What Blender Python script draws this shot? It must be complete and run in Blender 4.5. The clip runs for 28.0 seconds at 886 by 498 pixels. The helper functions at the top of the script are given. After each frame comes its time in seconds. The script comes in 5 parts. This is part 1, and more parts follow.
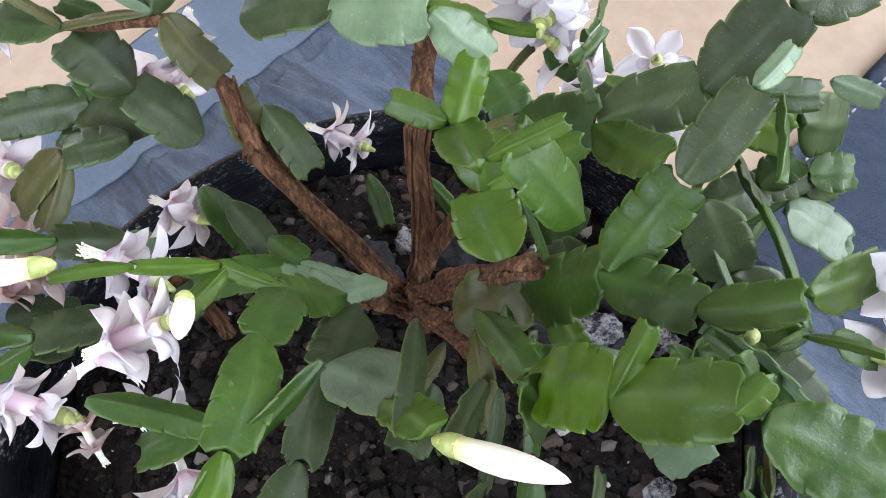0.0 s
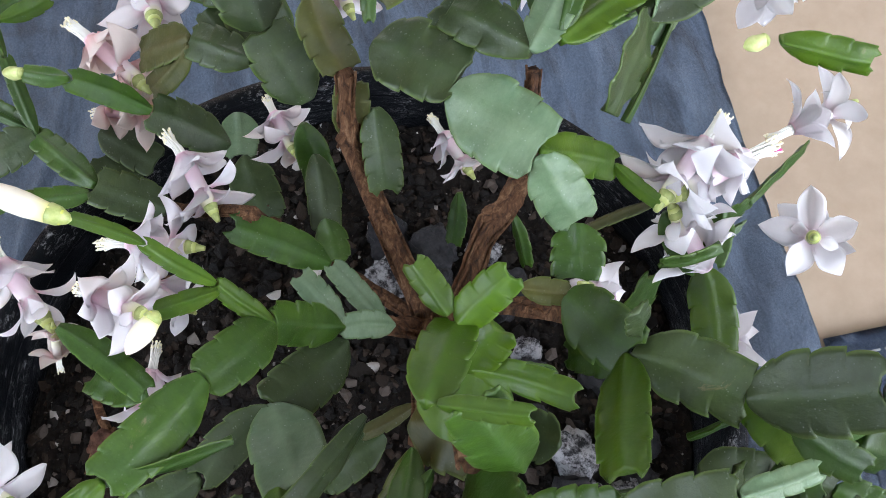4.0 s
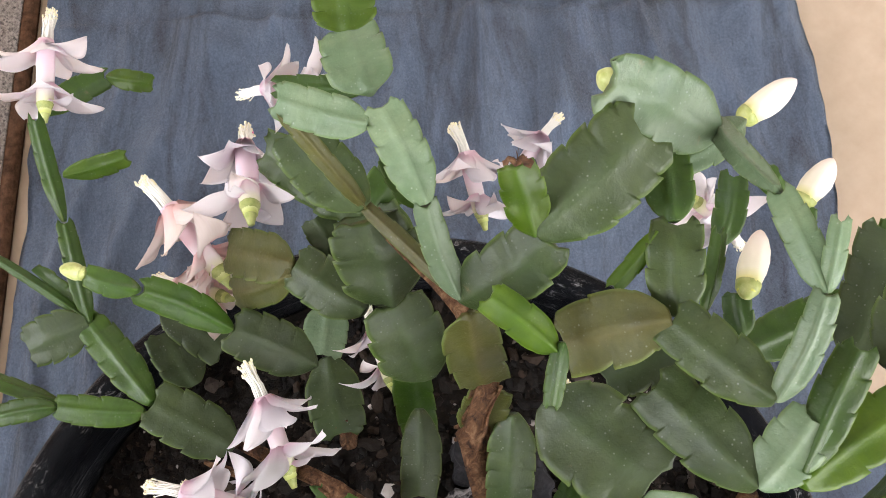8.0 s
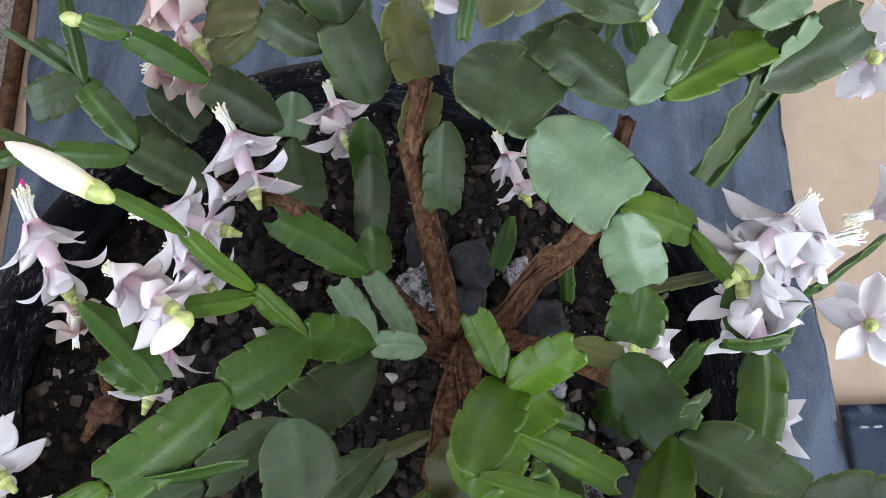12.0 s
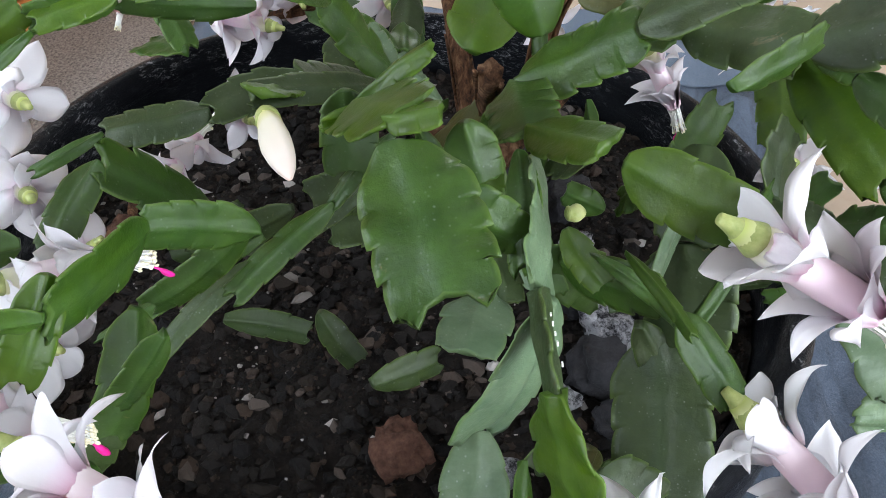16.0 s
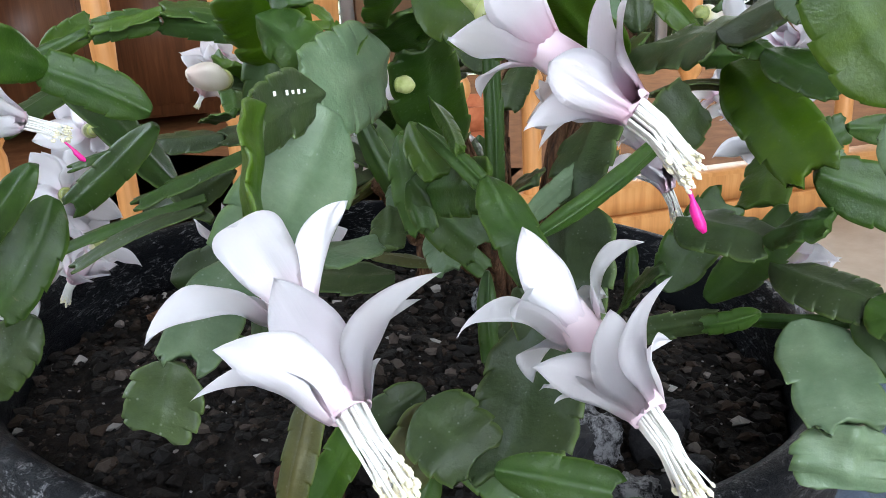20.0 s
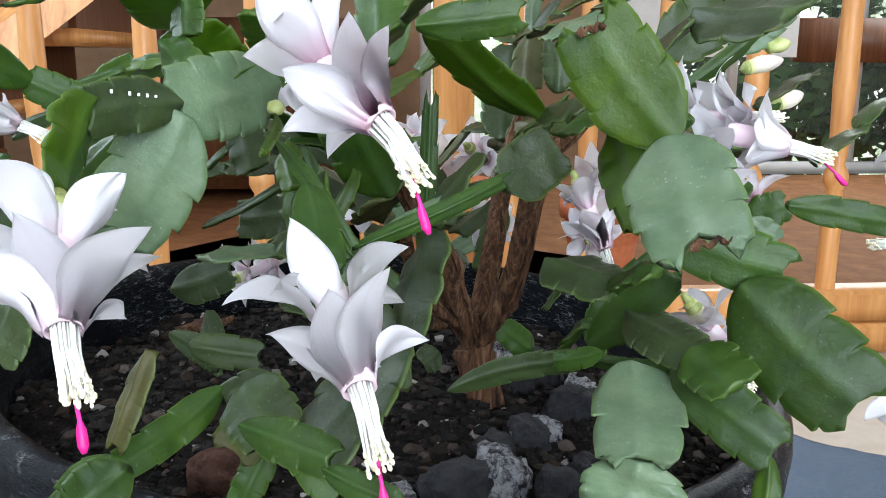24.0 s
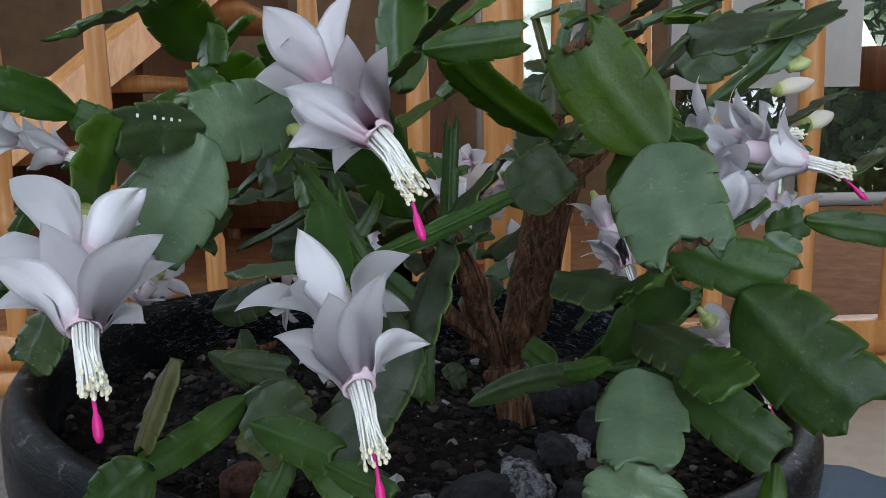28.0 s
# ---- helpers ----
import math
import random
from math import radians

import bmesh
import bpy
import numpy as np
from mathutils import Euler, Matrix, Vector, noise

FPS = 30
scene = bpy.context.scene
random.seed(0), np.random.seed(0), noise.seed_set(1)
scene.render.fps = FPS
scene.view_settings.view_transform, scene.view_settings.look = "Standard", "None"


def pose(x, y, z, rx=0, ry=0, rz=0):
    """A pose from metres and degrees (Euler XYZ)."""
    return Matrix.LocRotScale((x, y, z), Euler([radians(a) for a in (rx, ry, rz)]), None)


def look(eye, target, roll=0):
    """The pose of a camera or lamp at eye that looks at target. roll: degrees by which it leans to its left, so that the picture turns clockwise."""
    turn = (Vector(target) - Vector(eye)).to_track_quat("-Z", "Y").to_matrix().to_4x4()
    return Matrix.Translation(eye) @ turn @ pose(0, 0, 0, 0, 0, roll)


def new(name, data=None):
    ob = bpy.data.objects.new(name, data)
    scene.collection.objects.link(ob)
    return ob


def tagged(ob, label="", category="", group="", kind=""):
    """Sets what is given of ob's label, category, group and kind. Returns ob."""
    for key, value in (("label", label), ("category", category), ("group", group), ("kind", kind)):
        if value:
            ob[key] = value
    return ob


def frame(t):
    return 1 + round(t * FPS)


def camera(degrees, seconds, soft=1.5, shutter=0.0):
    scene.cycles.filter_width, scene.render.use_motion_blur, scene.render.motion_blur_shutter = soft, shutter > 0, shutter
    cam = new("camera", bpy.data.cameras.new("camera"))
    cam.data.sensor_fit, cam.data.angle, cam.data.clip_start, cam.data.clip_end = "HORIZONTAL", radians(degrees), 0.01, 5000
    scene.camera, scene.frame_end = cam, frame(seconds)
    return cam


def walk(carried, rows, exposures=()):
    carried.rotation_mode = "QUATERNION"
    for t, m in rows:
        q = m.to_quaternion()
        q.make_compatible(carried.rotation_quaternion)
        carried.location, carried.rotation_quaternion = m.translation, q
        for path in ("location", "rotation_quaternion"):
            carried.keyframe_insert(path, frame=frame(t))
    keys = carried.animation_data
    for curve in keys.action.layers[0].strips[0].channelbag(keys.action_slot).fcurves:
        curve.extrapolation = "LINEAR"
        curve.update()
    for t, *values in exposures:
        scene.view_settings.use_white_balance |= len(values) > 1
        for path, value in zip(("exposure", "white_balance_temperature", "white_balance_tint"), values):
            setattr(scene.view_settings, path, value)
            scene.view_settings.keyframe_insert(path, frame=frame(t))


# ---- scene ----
cam = camera(53.74, 28.0, 0.9)
PATH = [
    (0, -0.18791, -0.11672, 0.75712, 34.338, 7.542, -81.835),
    (0.5, -0.16676, -0.11954, 0.79643, 31.044, 7.696, -80.511),
    (1, -0.15982, -0.12394, 0.81073, 26.905, 7.587, -76.642),
    (1.5, -0.14669, -0.13341, 0.82214, 25.547, 6.884, -75.139),
    (2, -0.12272, -0.13289, 0.81929, 23.799, 6.362, -73.055),
    (2.5, -0.10366, -0.12866, 0.81128, 23.087, 4.648, -66.215),
    (4.5, -0.03504, -0.12323, 0.80615, 22.403, 2.065, -45.862),
    (5, -0.02940, -0.11192, 0.80252, 22.723, 1.696, -44.172),
    (5.5, -0.00074, -0.06921, 0.79426, 22.328, 0.142, -43.756),
    (6, 0.02421, -0.02238, 0.78580, 20.372, -0.635, -42.142),
    (6.5, 0.04348, 0.00529, 0.78690, 19.243, -1.173, -41.755),
    (7, 0.05378, 0.03647, 0.78534, 19.381, -1.732, -40.862),
    (7.5, 0.05098, 0.04614, 0.78355, 18.126, -1.059, -40.820),
    (8, 0.03861, 0.03553, 0.78767, 18.294, -0.275, -40.002),
    (8.5, 0.03008, 0.01913, 0.79479, 19.104, -0.230, -40.073),
    (9, 0.03377, 0.01823, 0.80081, 19.475, -0.133, -40.612),
    (9.5, 0.04826, 0.03699, 0.80132, 19.828, -0.100, -41.184),
    (10, 0.04688, 0.03126, 0.80565, 20.929, 0.160, -42.146),
    (10.5, 0.02939, 0.00939, 0.80110, 20.433, 0.206, -42.278),
    (11, 0.00688, -0.02010, 0.80012, 20.150, -0.023, -41.621),
    (11.5, -0.01195, -0.05158, 0.79884, 20.326, -0.438, -40.851),
    (12, -0.03645, -0.08855, 0.79741, 20.686, -0.756, -40.006),
    (12.5, -0.06082, -0.12486, 0.79618, 20.665, -0.726, -39.349),
    (13, -0.07618, -0.15079, 0.79604, 20.213, -0.518, -38.406),
    (13.5, -0.09498, -0.17234, 0.79332, 21.604, -0.453, -39.132),
    (15.5, -0.14811, -0.28108, 0.69131, 35.475, 1.036, -38.164),
    (16, -0.16344, -0.29156, 0.64641, 45.153, 1.467, -34.821),
    (16.5, -0.17361, -0.31801, 0.60149, 51.943, 1.382, -32.237),
    (17, -0.17776, -0.35059, 0.57922, 57.420, 3.219, -30.657),
    (17.5, -0.18294, -0.37495, 0.55803, 59.736, 3.883, -28.541),
    (18, -0.18288, -0.39317, 0.56356, 65.122, 3.745, -27.671),
    (18.5, -0.18143, -0.38278, 0.54731, 67.567, 3.808, -27.698),
    (19, -0.15905, -0.38013, 0.53369, 67.342, 3.526, -27.170),
    (19.5, -0.12672, -0.39044, 0.52779, 69.498, 3.362, -21.141),
    (20, -0.09639, -0.40488, 0.51987, 71.044, 2.852, -16.895),
    (20.5, -0.07525, -0.41898, 0.51856, 72.436, 0.460, -10.769),
    (21, -0.05227, -0.42805, 0.51505, 72.915, -0.034, -8.277),
    (21.5, -0.03304, -0.44037, 0.51449, 73.458, 0.918, -4.459),
    (23.5, -0.00332, -0.44408, 0.50312, 76.268, 0.122, -4.010),
    (24, -0.00281, -0.45774, 0.50142, 77.501, -0.290, -4.041),
    (24.5, -0.00171, -0.46889, 0.49976, 78.105, -0.059, -4.350),
    (25, -0.00026, -0.46644, 0.49758, 77.563, -0.656, -2.585),
    (25.5, 0.01174, -0.46591, 0.49786, 78.216, -0.268, -1.244),
    (26, 0.01177, -0.46557, 0.49872, 78.923, 0.022, 0.319),
    (26.5, 0.01303, -0.46671, 0.49728, 79.096, 0.173, 0.336),
    (27, 0.01148, -0.47164, 0.49675, 79.481, 0.478, 0.562),
    (27.5, 0.01055, -0.47099, 0.49539, 79.991, 0.436, 0.461),
    (28, 0.01389, -0.47165, 0.49538, 80.039, 1.081, -0.190),
]
walk(cam, [(t, pose(x, y, z, rx, ry, rz)) for t, x, y, z, rx, ry, rz in PATH],
     [(0.0, 0.76, 6000, 15), (1.0, 0.68, 6050, 13), (2.5, 0.6, 6050, 12), (5.0, 0.5, 5950, 12), (8.0, 0.78, 6850, 16), (10.5, 0.75, 6750, 16), (12.0, 0.52, 6000, 13), (13.5, 0.48, 6000, 11), (16.0, 0.38, 6100, 10), (20.0, 0.18, 5950, 9), (23.5, 0.24, 5950, 8), (25.0, 0.18, 5950, 8), (26.0, -0.46, 5850, 8), (28.0, -0.93, 5750, 8)])

# ---------- world and light
world = bpy.data.worlds.new("world")
scene.world = world
world.use_nodes = True
wn = world.node_tree
sky = wn.nodes.new("ShaderNodeTexSky")
sky.sky_type = "NISHITA"
sky.sun_disc = False
sky.sun_elevation, sky.sun_rotation = radians(42), radians(150)
wn.links.new(sky.outputs[0], wn.nodes["Background"].inputs[0])
wn.nodes["Background"].inputs[1].default_value = 0.10


def window_light(name, eye, target, w, h, power, col):
    """Daylight that comes in through a window's opening."""
    lamp = bpy.data.lights.new(name, "AREA")
    lamp.shape, lamp.size, lamp.size_y, lamp.energy, lamp.color = "RECTANGLE", w, h, power, col
    ob = new(name, lamp)
    ob.matrix_world = look(eye, target)
    return ob


ROOM = (-2.2, 2.8, -2.6, 3.2, 2.6)  # x from, x to, y from, y to, height
window_light("daylight_front", (0.45, -2.45, 1.42), (0.0, 0.0, 0.45), 2.6, 1.9, 122, (0.92, 0.965, 1.0))
window_light("daylight_side", (-2.1, 0.9, 1.6), (0.0, 0.0, 0.4), 1.5, 1.5, 66, (0.88, 0.95, 1.0))
window_light("daylight_back", (1.75, 3.12, 1.35), (0.3, 0.0, 0.5), 1.7, 1.6, 80, (0.97, 1.0, 0.98))

# ---------- materials


def nodes_of(name, rough=0.6, metal=0.0, spec=0.5):
    m = bpy.data.materials.new(name)
    m.use_nodes = True
    t = m.node_tree
    b = t.nodes["Principled BSDF"]
    b.inputs["Roughness"].default_value = rough
    b.inputs["Metallic"].default_value = metal
    b.inputs["Specular IOR Level"].default_value = spec
    return m, t, b


def coords(t, scale=(1, 1, 1), kind="Object"):
    c = t.nodes.new("ShaderNodeTexCoord")
    mp = t.nodes.new("ShaderNodeMapping")
    mp.inputs["Scale"].default_value = scale
    t.links.new(c.outputs[kind], mp.inputs[0])
    return mp.outputs[0]


def noise_tex(t, vec, scale, detail=4.0, rough=0.6, dist=0.0):
    n = t.nodes.new("ShaderNodeTexNoise")
    n.inputs["Scale"].default_value, n.inputs["Detail"].default_value = scale, detail
    n.inputs["Roughness"].default_value, n.inputs["Distortion"].default_value = rough, dist
    t.links.new(vec, n.inputs["Vector"])
    return n.outputs["Fac"]


def ramp(t, fac, stops):
    r = t.nodes.new("ShaderNodeValToRGB")
    e = r.color_ramp.elements
    while len(e) < len(stops):
        e.new(0.5)
    for k, (p, c) in zip(e, stops):
        k.position, k.color = p, (*c, 1)
    t.links.new(fac, r.inputs[0])
    return r.outputs[0]


def mix(t, fac, a, b, kind="MIX"):
    m = t.nodes.new("ShaderNodeMix")
    m.data_type, m.blend_type = "RGBA", kind
    for socket, v in ((m.inputs[0], fac), (m.inputs[6], a), (m.inputs[7], b)):
        if isinstance(v, (int, float)):
            socket.default_value = v
        elif isinstance(v, tuple):
            socket.default_value = (*v, 1)
        else:
            t.links.new(v, socket)
    return m.outputs[2]


def bump(t, b, height, strength, dist=0.001):
    n = t.nodes.new("ShaderNodeBump")
    n.inputs["Strength"].default_value, n.inputs["Distance"].default_value = strength, dist
    t.links.new(height, n.inputs["Height"])
    t.links.new(n.outputs[0], b.inputs["Normal"])


def translucent(m, t, b, col, share):
    """Lets a share of the light pass through thin tissue."""
    tr = t.nodes.new("ShaderNodeBsdfTranslucent")
    mx = t.nodes.new("ShaderNodeMixShader")
    if isinstance(col, tuple):
        tr.inputs[0].default_value = (*col, 1)
    else:
        t.links.new(col, tr.inputs[0])
    mx.inputs[0].default_value = share
    t.links.new(b.outputs[0], mx.inputs[1])
    t.links.new(tr.outputs[0], mx.inputs[2])
    t.links.new(mx.outputs[0], t.nodes["Material Output"].inputs[0])


def leaf_material(name, dark, light, vein, dust, trans, share, rough):
    m, t, b = nodes_of(name, rough, 0, 0.36)
    own = coords(t)
    info = t.nodes.new("ShaderNodeObjectInfo")
    add = t.nodes.new("ShaderNodeVectorMath")
    t.links.new(own, add.inputs[0])
    t.links.new(info.outputs["Random"], add.inputs[1])
    vec = add.outputs[0]
    sep = t.nodes.new("ShaderNodeSeparateXYZ")
    t.links.new(own, sep.inputs[0])
    ab = t.nodes.new("ShaderNodeMath")
    ab.operation = "ABSOLUTE"
    t.links.new(sep.outputs[0], ab.inputs[0])
    base = ramp(t, noise_tex(t, vec, 85, 6, 0.66), [(0.3, dark), (0.70, light)])
    # mottling that runs out from the midrib
    streak = noise_tex(t, coords(t, (150, 420, 100)), 1.0, 4, 0.7)
    base = mix(t, ramp(t, streak, [(0.35, (0.30, 0.30, 0.30)), (0.65, (0, 0, 0))]), base, tuple(c * 0.55 for c in dark))
    tint = t.nodes.new("ShaderNodeHueSaturation")
    rnd = t.nodes.new("ShaderNodeMapRange")
    rnd.inputs[3].default_value, rnd.inputs[4].default_value = 0.74, 1.26
    t.links.new(info.outputs["Random"], rnd.inputs[0])
    t.links.new(rnd.outputs[0], tint.inputs["Value"])
    hue = t.nodes.new("ShaderNodeMapRange")
    hue.inputs[3].default_value, hue.inputs[4].default_value = 0.470, 0.503
    t.links.new(noise_tex(t, vec, 24, 2), hue.inputs[0])
    t.links.new(hue.outputs[0], tint.inputs["Hue"])
    tint.inputs["Saturation"].default_value = 1.16
    t.links.new(base, tint.inputs["Color"])
    base = tint.outputs[0]
    # the dark groove and paler strip along the midrib
    rib = ramp(t, ab.outputs[0], [(0.0, (0.15, 0.15, 0.15)), (0.0009, (0.15, 0.15, 0.15)), (0.0016, (0.65, 0.65, 0.65)), (0.0036, (0, 0, 0))])
    base = mix(t, rib, base, vein)
    # the thin paler margin
    att = t.nodes.new("ShaderNodeAttribute")
    att.attribute_name = "rim"
    base = mix(t, ramp(t, att.outputs["Fac"], [(0.5, (0, 0, 0)), (1.0, (0.36, 0.36, 0.36))]), base, (0.14, 0.22, 0.040))
    # water marks and dust
    vo = t.nodes.new("ShaderNodeTexVoronoi")
    vo.inputs["Scale"].default_value = 520
    t.links.new(vec, vo.inputs["Vector"])
    spots = ramp(t, vo.outputs["Distance"], [(0.05, (0.8, 0.8, 0.8)), (0.22, (0, 0, 0))])
    patch = ramp(t, noise_tex(t, vec, 120, 4, 0.75), [(0.46, (0, 0, 0)), (0.68, (dust, dust, dust))])
    film = mix(t, 1.0, spots, patch, "MULTIPLY")
    base = mix(t, film, base, (0.46, 0.50, 0.46))
    haze = ramp(t, noise_tex(t, vec, 60, 5, 0.7, 0.8), [(0.45, (0, 0, 0)), (0.75, (dust * 0.10, dust * 0.10, dust * 0.10))])
    base = mix(t, haze, base, (0.34, 0.38, 0.36))
    scar = ramp(t, noise_tex(t, vec, 46, 6, 0.72, 1.2), [(0.67, (0, 0, 0)), (0.73, (0.6, 0.6, 0.6))])
    base = mix(t, scar, base, (0.17, 0.13, 0.07))
    t.links.new(base, b.inputs["Base Color"])
    rg = t.nodes.new("ShaderNodeMapRange")
    rg.inputs[3].default_value, rg.inputs[4].default_value = rough - 0.12, rough + 0.18
    t.links.new(noise_tex(t, vec, 210, 4, 0.7), rg.inputs[0])
    t.links.new(rg.outputs[0], b.inputs["Roughness"])
    big = t.nodes.new("ShaderNodeMath")
    big.operation = "MULTIPLY_ADD"
    t.links.new(noise_tex(t, vec, 48, 2), big.inputs[0])
    big.inputs[1].default_value = 1.2
    t.links.new(noise_tex(t, vec, 300, 5, 0.7), big.inputs[2])
    bump(t, b, big.outputs[0], 0.55, 0.0008)
    translucent(m, t, b, trans, share)
    return m


YOUNG = leaf_material("leaf_young", (0.026, 0.060, 0.008), (0.060, 0.112, 0.016), (0.12, 0.22, 0.05), 0.2, (0.20, 0.42, 0.03), 0.22, 0.36)
MID = leaf_material("leaf_mid", (0.016, 0.042, 0.008), (0.039, 0.084, 0.016), (0.075, 0.15, 0.045), 0.3, (0.12, 0.28, 0.03), 0.15, 0.37)
OLD = leaf_material("leaf_old", (0.018, 0.033, 0.011), (0.038, 0.060, 0.021), (0.07, 0.115, 0.045), 0.45, (0.10, 0.20, 0.03), 0.10, 0.41)
# paler grey-green: dust, plus the sky's sheen painted into the base colour
PALE_SHEEN = leaf_material("leaf_pale_sheen", (0.078, 0.128, 0.074), (0.138, 0.190, 0.118), (0.17, 0.24, 0.14), 0.5, (0.14, 0.26, 0.05), 0.12, 0.33)
BROWN = leaf_material("leaf_brown", (0.032, 0.038, 0.010), (0.060, 0.066, 0.020), (0.15, 0.10, 0.04), 0.4, (0.16, 0.18, 0.03), 0.12, 0.45)

bark, bt, bb = nodes_of("cork_bark", 0.85, 0, 0.25)
bv = coords(bt, (1, 1, 0.12))
bt.links.new(ramp(bt, noise_tex(bt, bv, 300, 7, 0.66, 0.6), [(0.34, (0.022, 0.010, 0.006)), (0.52, (0.13, 0.060, 0.028)), (0.74, (0.34, 0.20, 0.11))]), bb.inputs["Base Color"])
bump(bt, bb, noise_tex(bt, bv, 520, 6, 0.75), 1.0, 0.0032)


def petal_material(name, pale, pink, edge):
    m, t, b = nodes_of(name, 0.42, 0, 0.35)
    sep = t.nodes.new("ShaderNodeSeparateXYZ")
    vec = coords(t)
    t.links.new(vec, sep.inputs[0])
    veins = noise_tex(t, coords(t, (26, 2.2, 1)), 1.0, 4, 0.6)
    col = ramp(t, sep.outputs[1], [(0.02, pink), (edge * 0.5, tuple((p + q) / 2 for p, q in zip(pink, pale))), (edge, pale), (1.0, pale)])
    col = mix(t, ramp(t, veins, [(0.4, (0, 0, 0)), (0.75, (0.22, 0.22, 0.22))]), col, (0.88, 0.84, 0.89))
    t.links.new(col, b.inputs["Base Color"])
    bump(t, b, veins, 0.25, 0.0012)
    translucent(m, t, b, col, 0.60)
    return m


PETALS = [petal_material("petal_white", (0.85, 0.84, 0.855), (0.82, 0.73, 0.77), 0.28),
          petal_material("petal_blush", (0.86, 0.84, 0.86), (0.84, 0.65, 0.73), 0.36),
          # pinkish-beige shade of backlit blossoms, put into the petal colour
          petal_material("petal_shaded", (0.80, 0.73, 0.70), (0.78, 0.54, 0.54), 0.5)]


def plain(name, a, b_, scale, rough, bumpy=0.2, dist=0.001, spec=0.4):
    m, t, b = nodes_of(name, rough, 0, spec)
    vec = coords(t)
    fac = noise_tex(t, vec, scale, 5, 0.65)
    t.links.new(ramp(t, fac, [(0.3, a), (0.72, b_)]), b.inputs["Base Color"])
    bump(t, b, noise_tex(t, vec, scale * 2.5, 5, 0.7), bumpy, dist)
    return m


TUBE, tt, tb = nodes_of("flower_tube", 0.45, 0, 0.35)
ts = tt.nodes.new("ShaderNodeSeparateXYZ")
tt.links.new(coords(tt), ts.inputs[0])
tube_col = ramp(tt, ts.outputs[2], [(0.0, (0.45, 0.52, 0.12)), (0.005, (0.74, 0.74, 0.44)), (0.011, (0.86, 0.82, 0.80)), (0.022, (0.86, 0.68, 0.76)), (0.034, (0.86, 0.66, 0.74))])
tt.links.new(tube_col, tb.inputs["Base Color"])
translucent(TUBE, tt, tb, tube_col, 0.25)
CALYX = plain("calyx_green", (0.22, 0.28, 0.07), (0.42, 0.44, 0.17), 300, 0.4)
FILAMENT = plain("filament_white", (0.80, 0.79, 0.74), (0.88, 0.87, 0.83), 400, 0.45)
ANTHER = plain("anther_cream", (0.80, 0.74, 0.50), (0.88, 0.84, 0.66), 400, 0.7)
STYLE = plain("style_magenta", (0.55, 0.01, 0.16), (0.72, 0.02, 0.30), 300, 0.35)
BUD, ut, ub = nodes_of("bud_cream", 0.4, 0, 0.4)
us = ut.nodes.new("ShaderNodeSeparateXYZ")
ut.links.new(coords(ut, kind="Generated"), us.inputs[0])
bud_col = ramp(ut, us.outputs[2], [(0.0, (0.40, 0.44, 0.05)), (0.16, (0.66, 0.64, 0.20)), (0.34, (0.80, 0.76, 0.62)), (0.8, (0.80, 0.72, 0.65)), (1.0, (0.80, 0.66, 0.60))])
ut.links.new(bud_col, ub.inputs["Base Color"])
bump(ut, ub, noise_tex(ut, coords(ut, (1, 1, 0.15)), 300, 3), 0.3, 0.0008)
translucent(BUD, ut, ub, bud_col, 0.22)
GREENBUD = plain("bud_green", (0.30, 0.36, 0.09), (0.58, 0.60, 0.30), 220, 0.4)

POT, pt, pb = nodes_of("pot_plastic", 0.5, 0, 0.13)
scuff = ramp(pt, noise_tex(pt, coords(pt, (1, 1, 4)), 60, 8, 0.78, 1.0), [(0.54, (0, 0, 0)), (0.70, (0.85, 0.85, 0.85))])
fine = ramp(pt, noise_tex(pt, coords(pt, (1, 1, 3)), 170, 8, 0.82, 0.8), [(0.54, (0, 0, 0)), (0.63, (0.8, 0.8, 0.8))])
pcol = mix(pt, scuff, (0.005, 0.0055, 0.007), (0.020, 0.021, 0.025))
pcol = mix(pt, mix(pt, 1.0, fine, ramp(pt, noise_tex(pt, coords(pt), 30, 4), [(0.42, (0, 0, 0)), (0.56, (1, 1, 1))]), "MULTIPLY"), pcol, (0.26, 0.26, 0.27))
pt.links.new(pcol, pb.inputs["Base Color"])
prg = pt.nodes.new("ShaderNodeMapRange")
prg.inputs[3].default_value, prg.inputs[4].default_value = 0.28, 0.58
pt.links.new(scuff, prg.inputs[0])
pt.links.new(prg.outputs[0], pb.inputs["Roughness"])
pb.inputs["IOR"].default_value = 1.28
bump(pt, pb, noise_tex(pt, coords(pt, (1, 1, 4)), 160, 7, 0.75), 0.6, 0.0014)

SOIL = plain("potting_soil", (0.003, 0.0025, 0.0022), (0.020, 0.014, 0.011), 190, 0.95, 1.0, 0.004, 0.2)
GRAIN, gt, gb = nodes_of("soil_grains", 0.9, 0, 0.25)
gi = gt.nodes.new("ShaderNodeNewGeometry")
gt.links.new(ramp(gt, gi.outputs["Random Per Island"], [(0.0, (0.004, 0.003, 0.003)), (0.6, (0.009, 0.0065, 0.005)), (0.88, (0.030, 0.019, 0.013)), (0.972, (0.075, 0.060, 0.052)), (1.0, (0.40, 0.37, 0.35))]), gb.inputs["Base Color"])
bump(gt, gb, noise_tex(gt, coords(gt), 900, 3), 0.8, 0.001)
LAVA, lt, lb = nodes_of("lava_rock", 0.9, 0, 0.3)
lv = coords(lt)
crust = ramp(lt, noise_tex(lt, lv, 130, 7, 0.8), [(0.42, (0, 0, 0)), (0.56, (1, 1, 1))])
lt.links.new(mix(lt, crust, (0.012, 0.011, 0.014), (0.42, 0.41, 0.43)), lb.inputs["Base Color"])
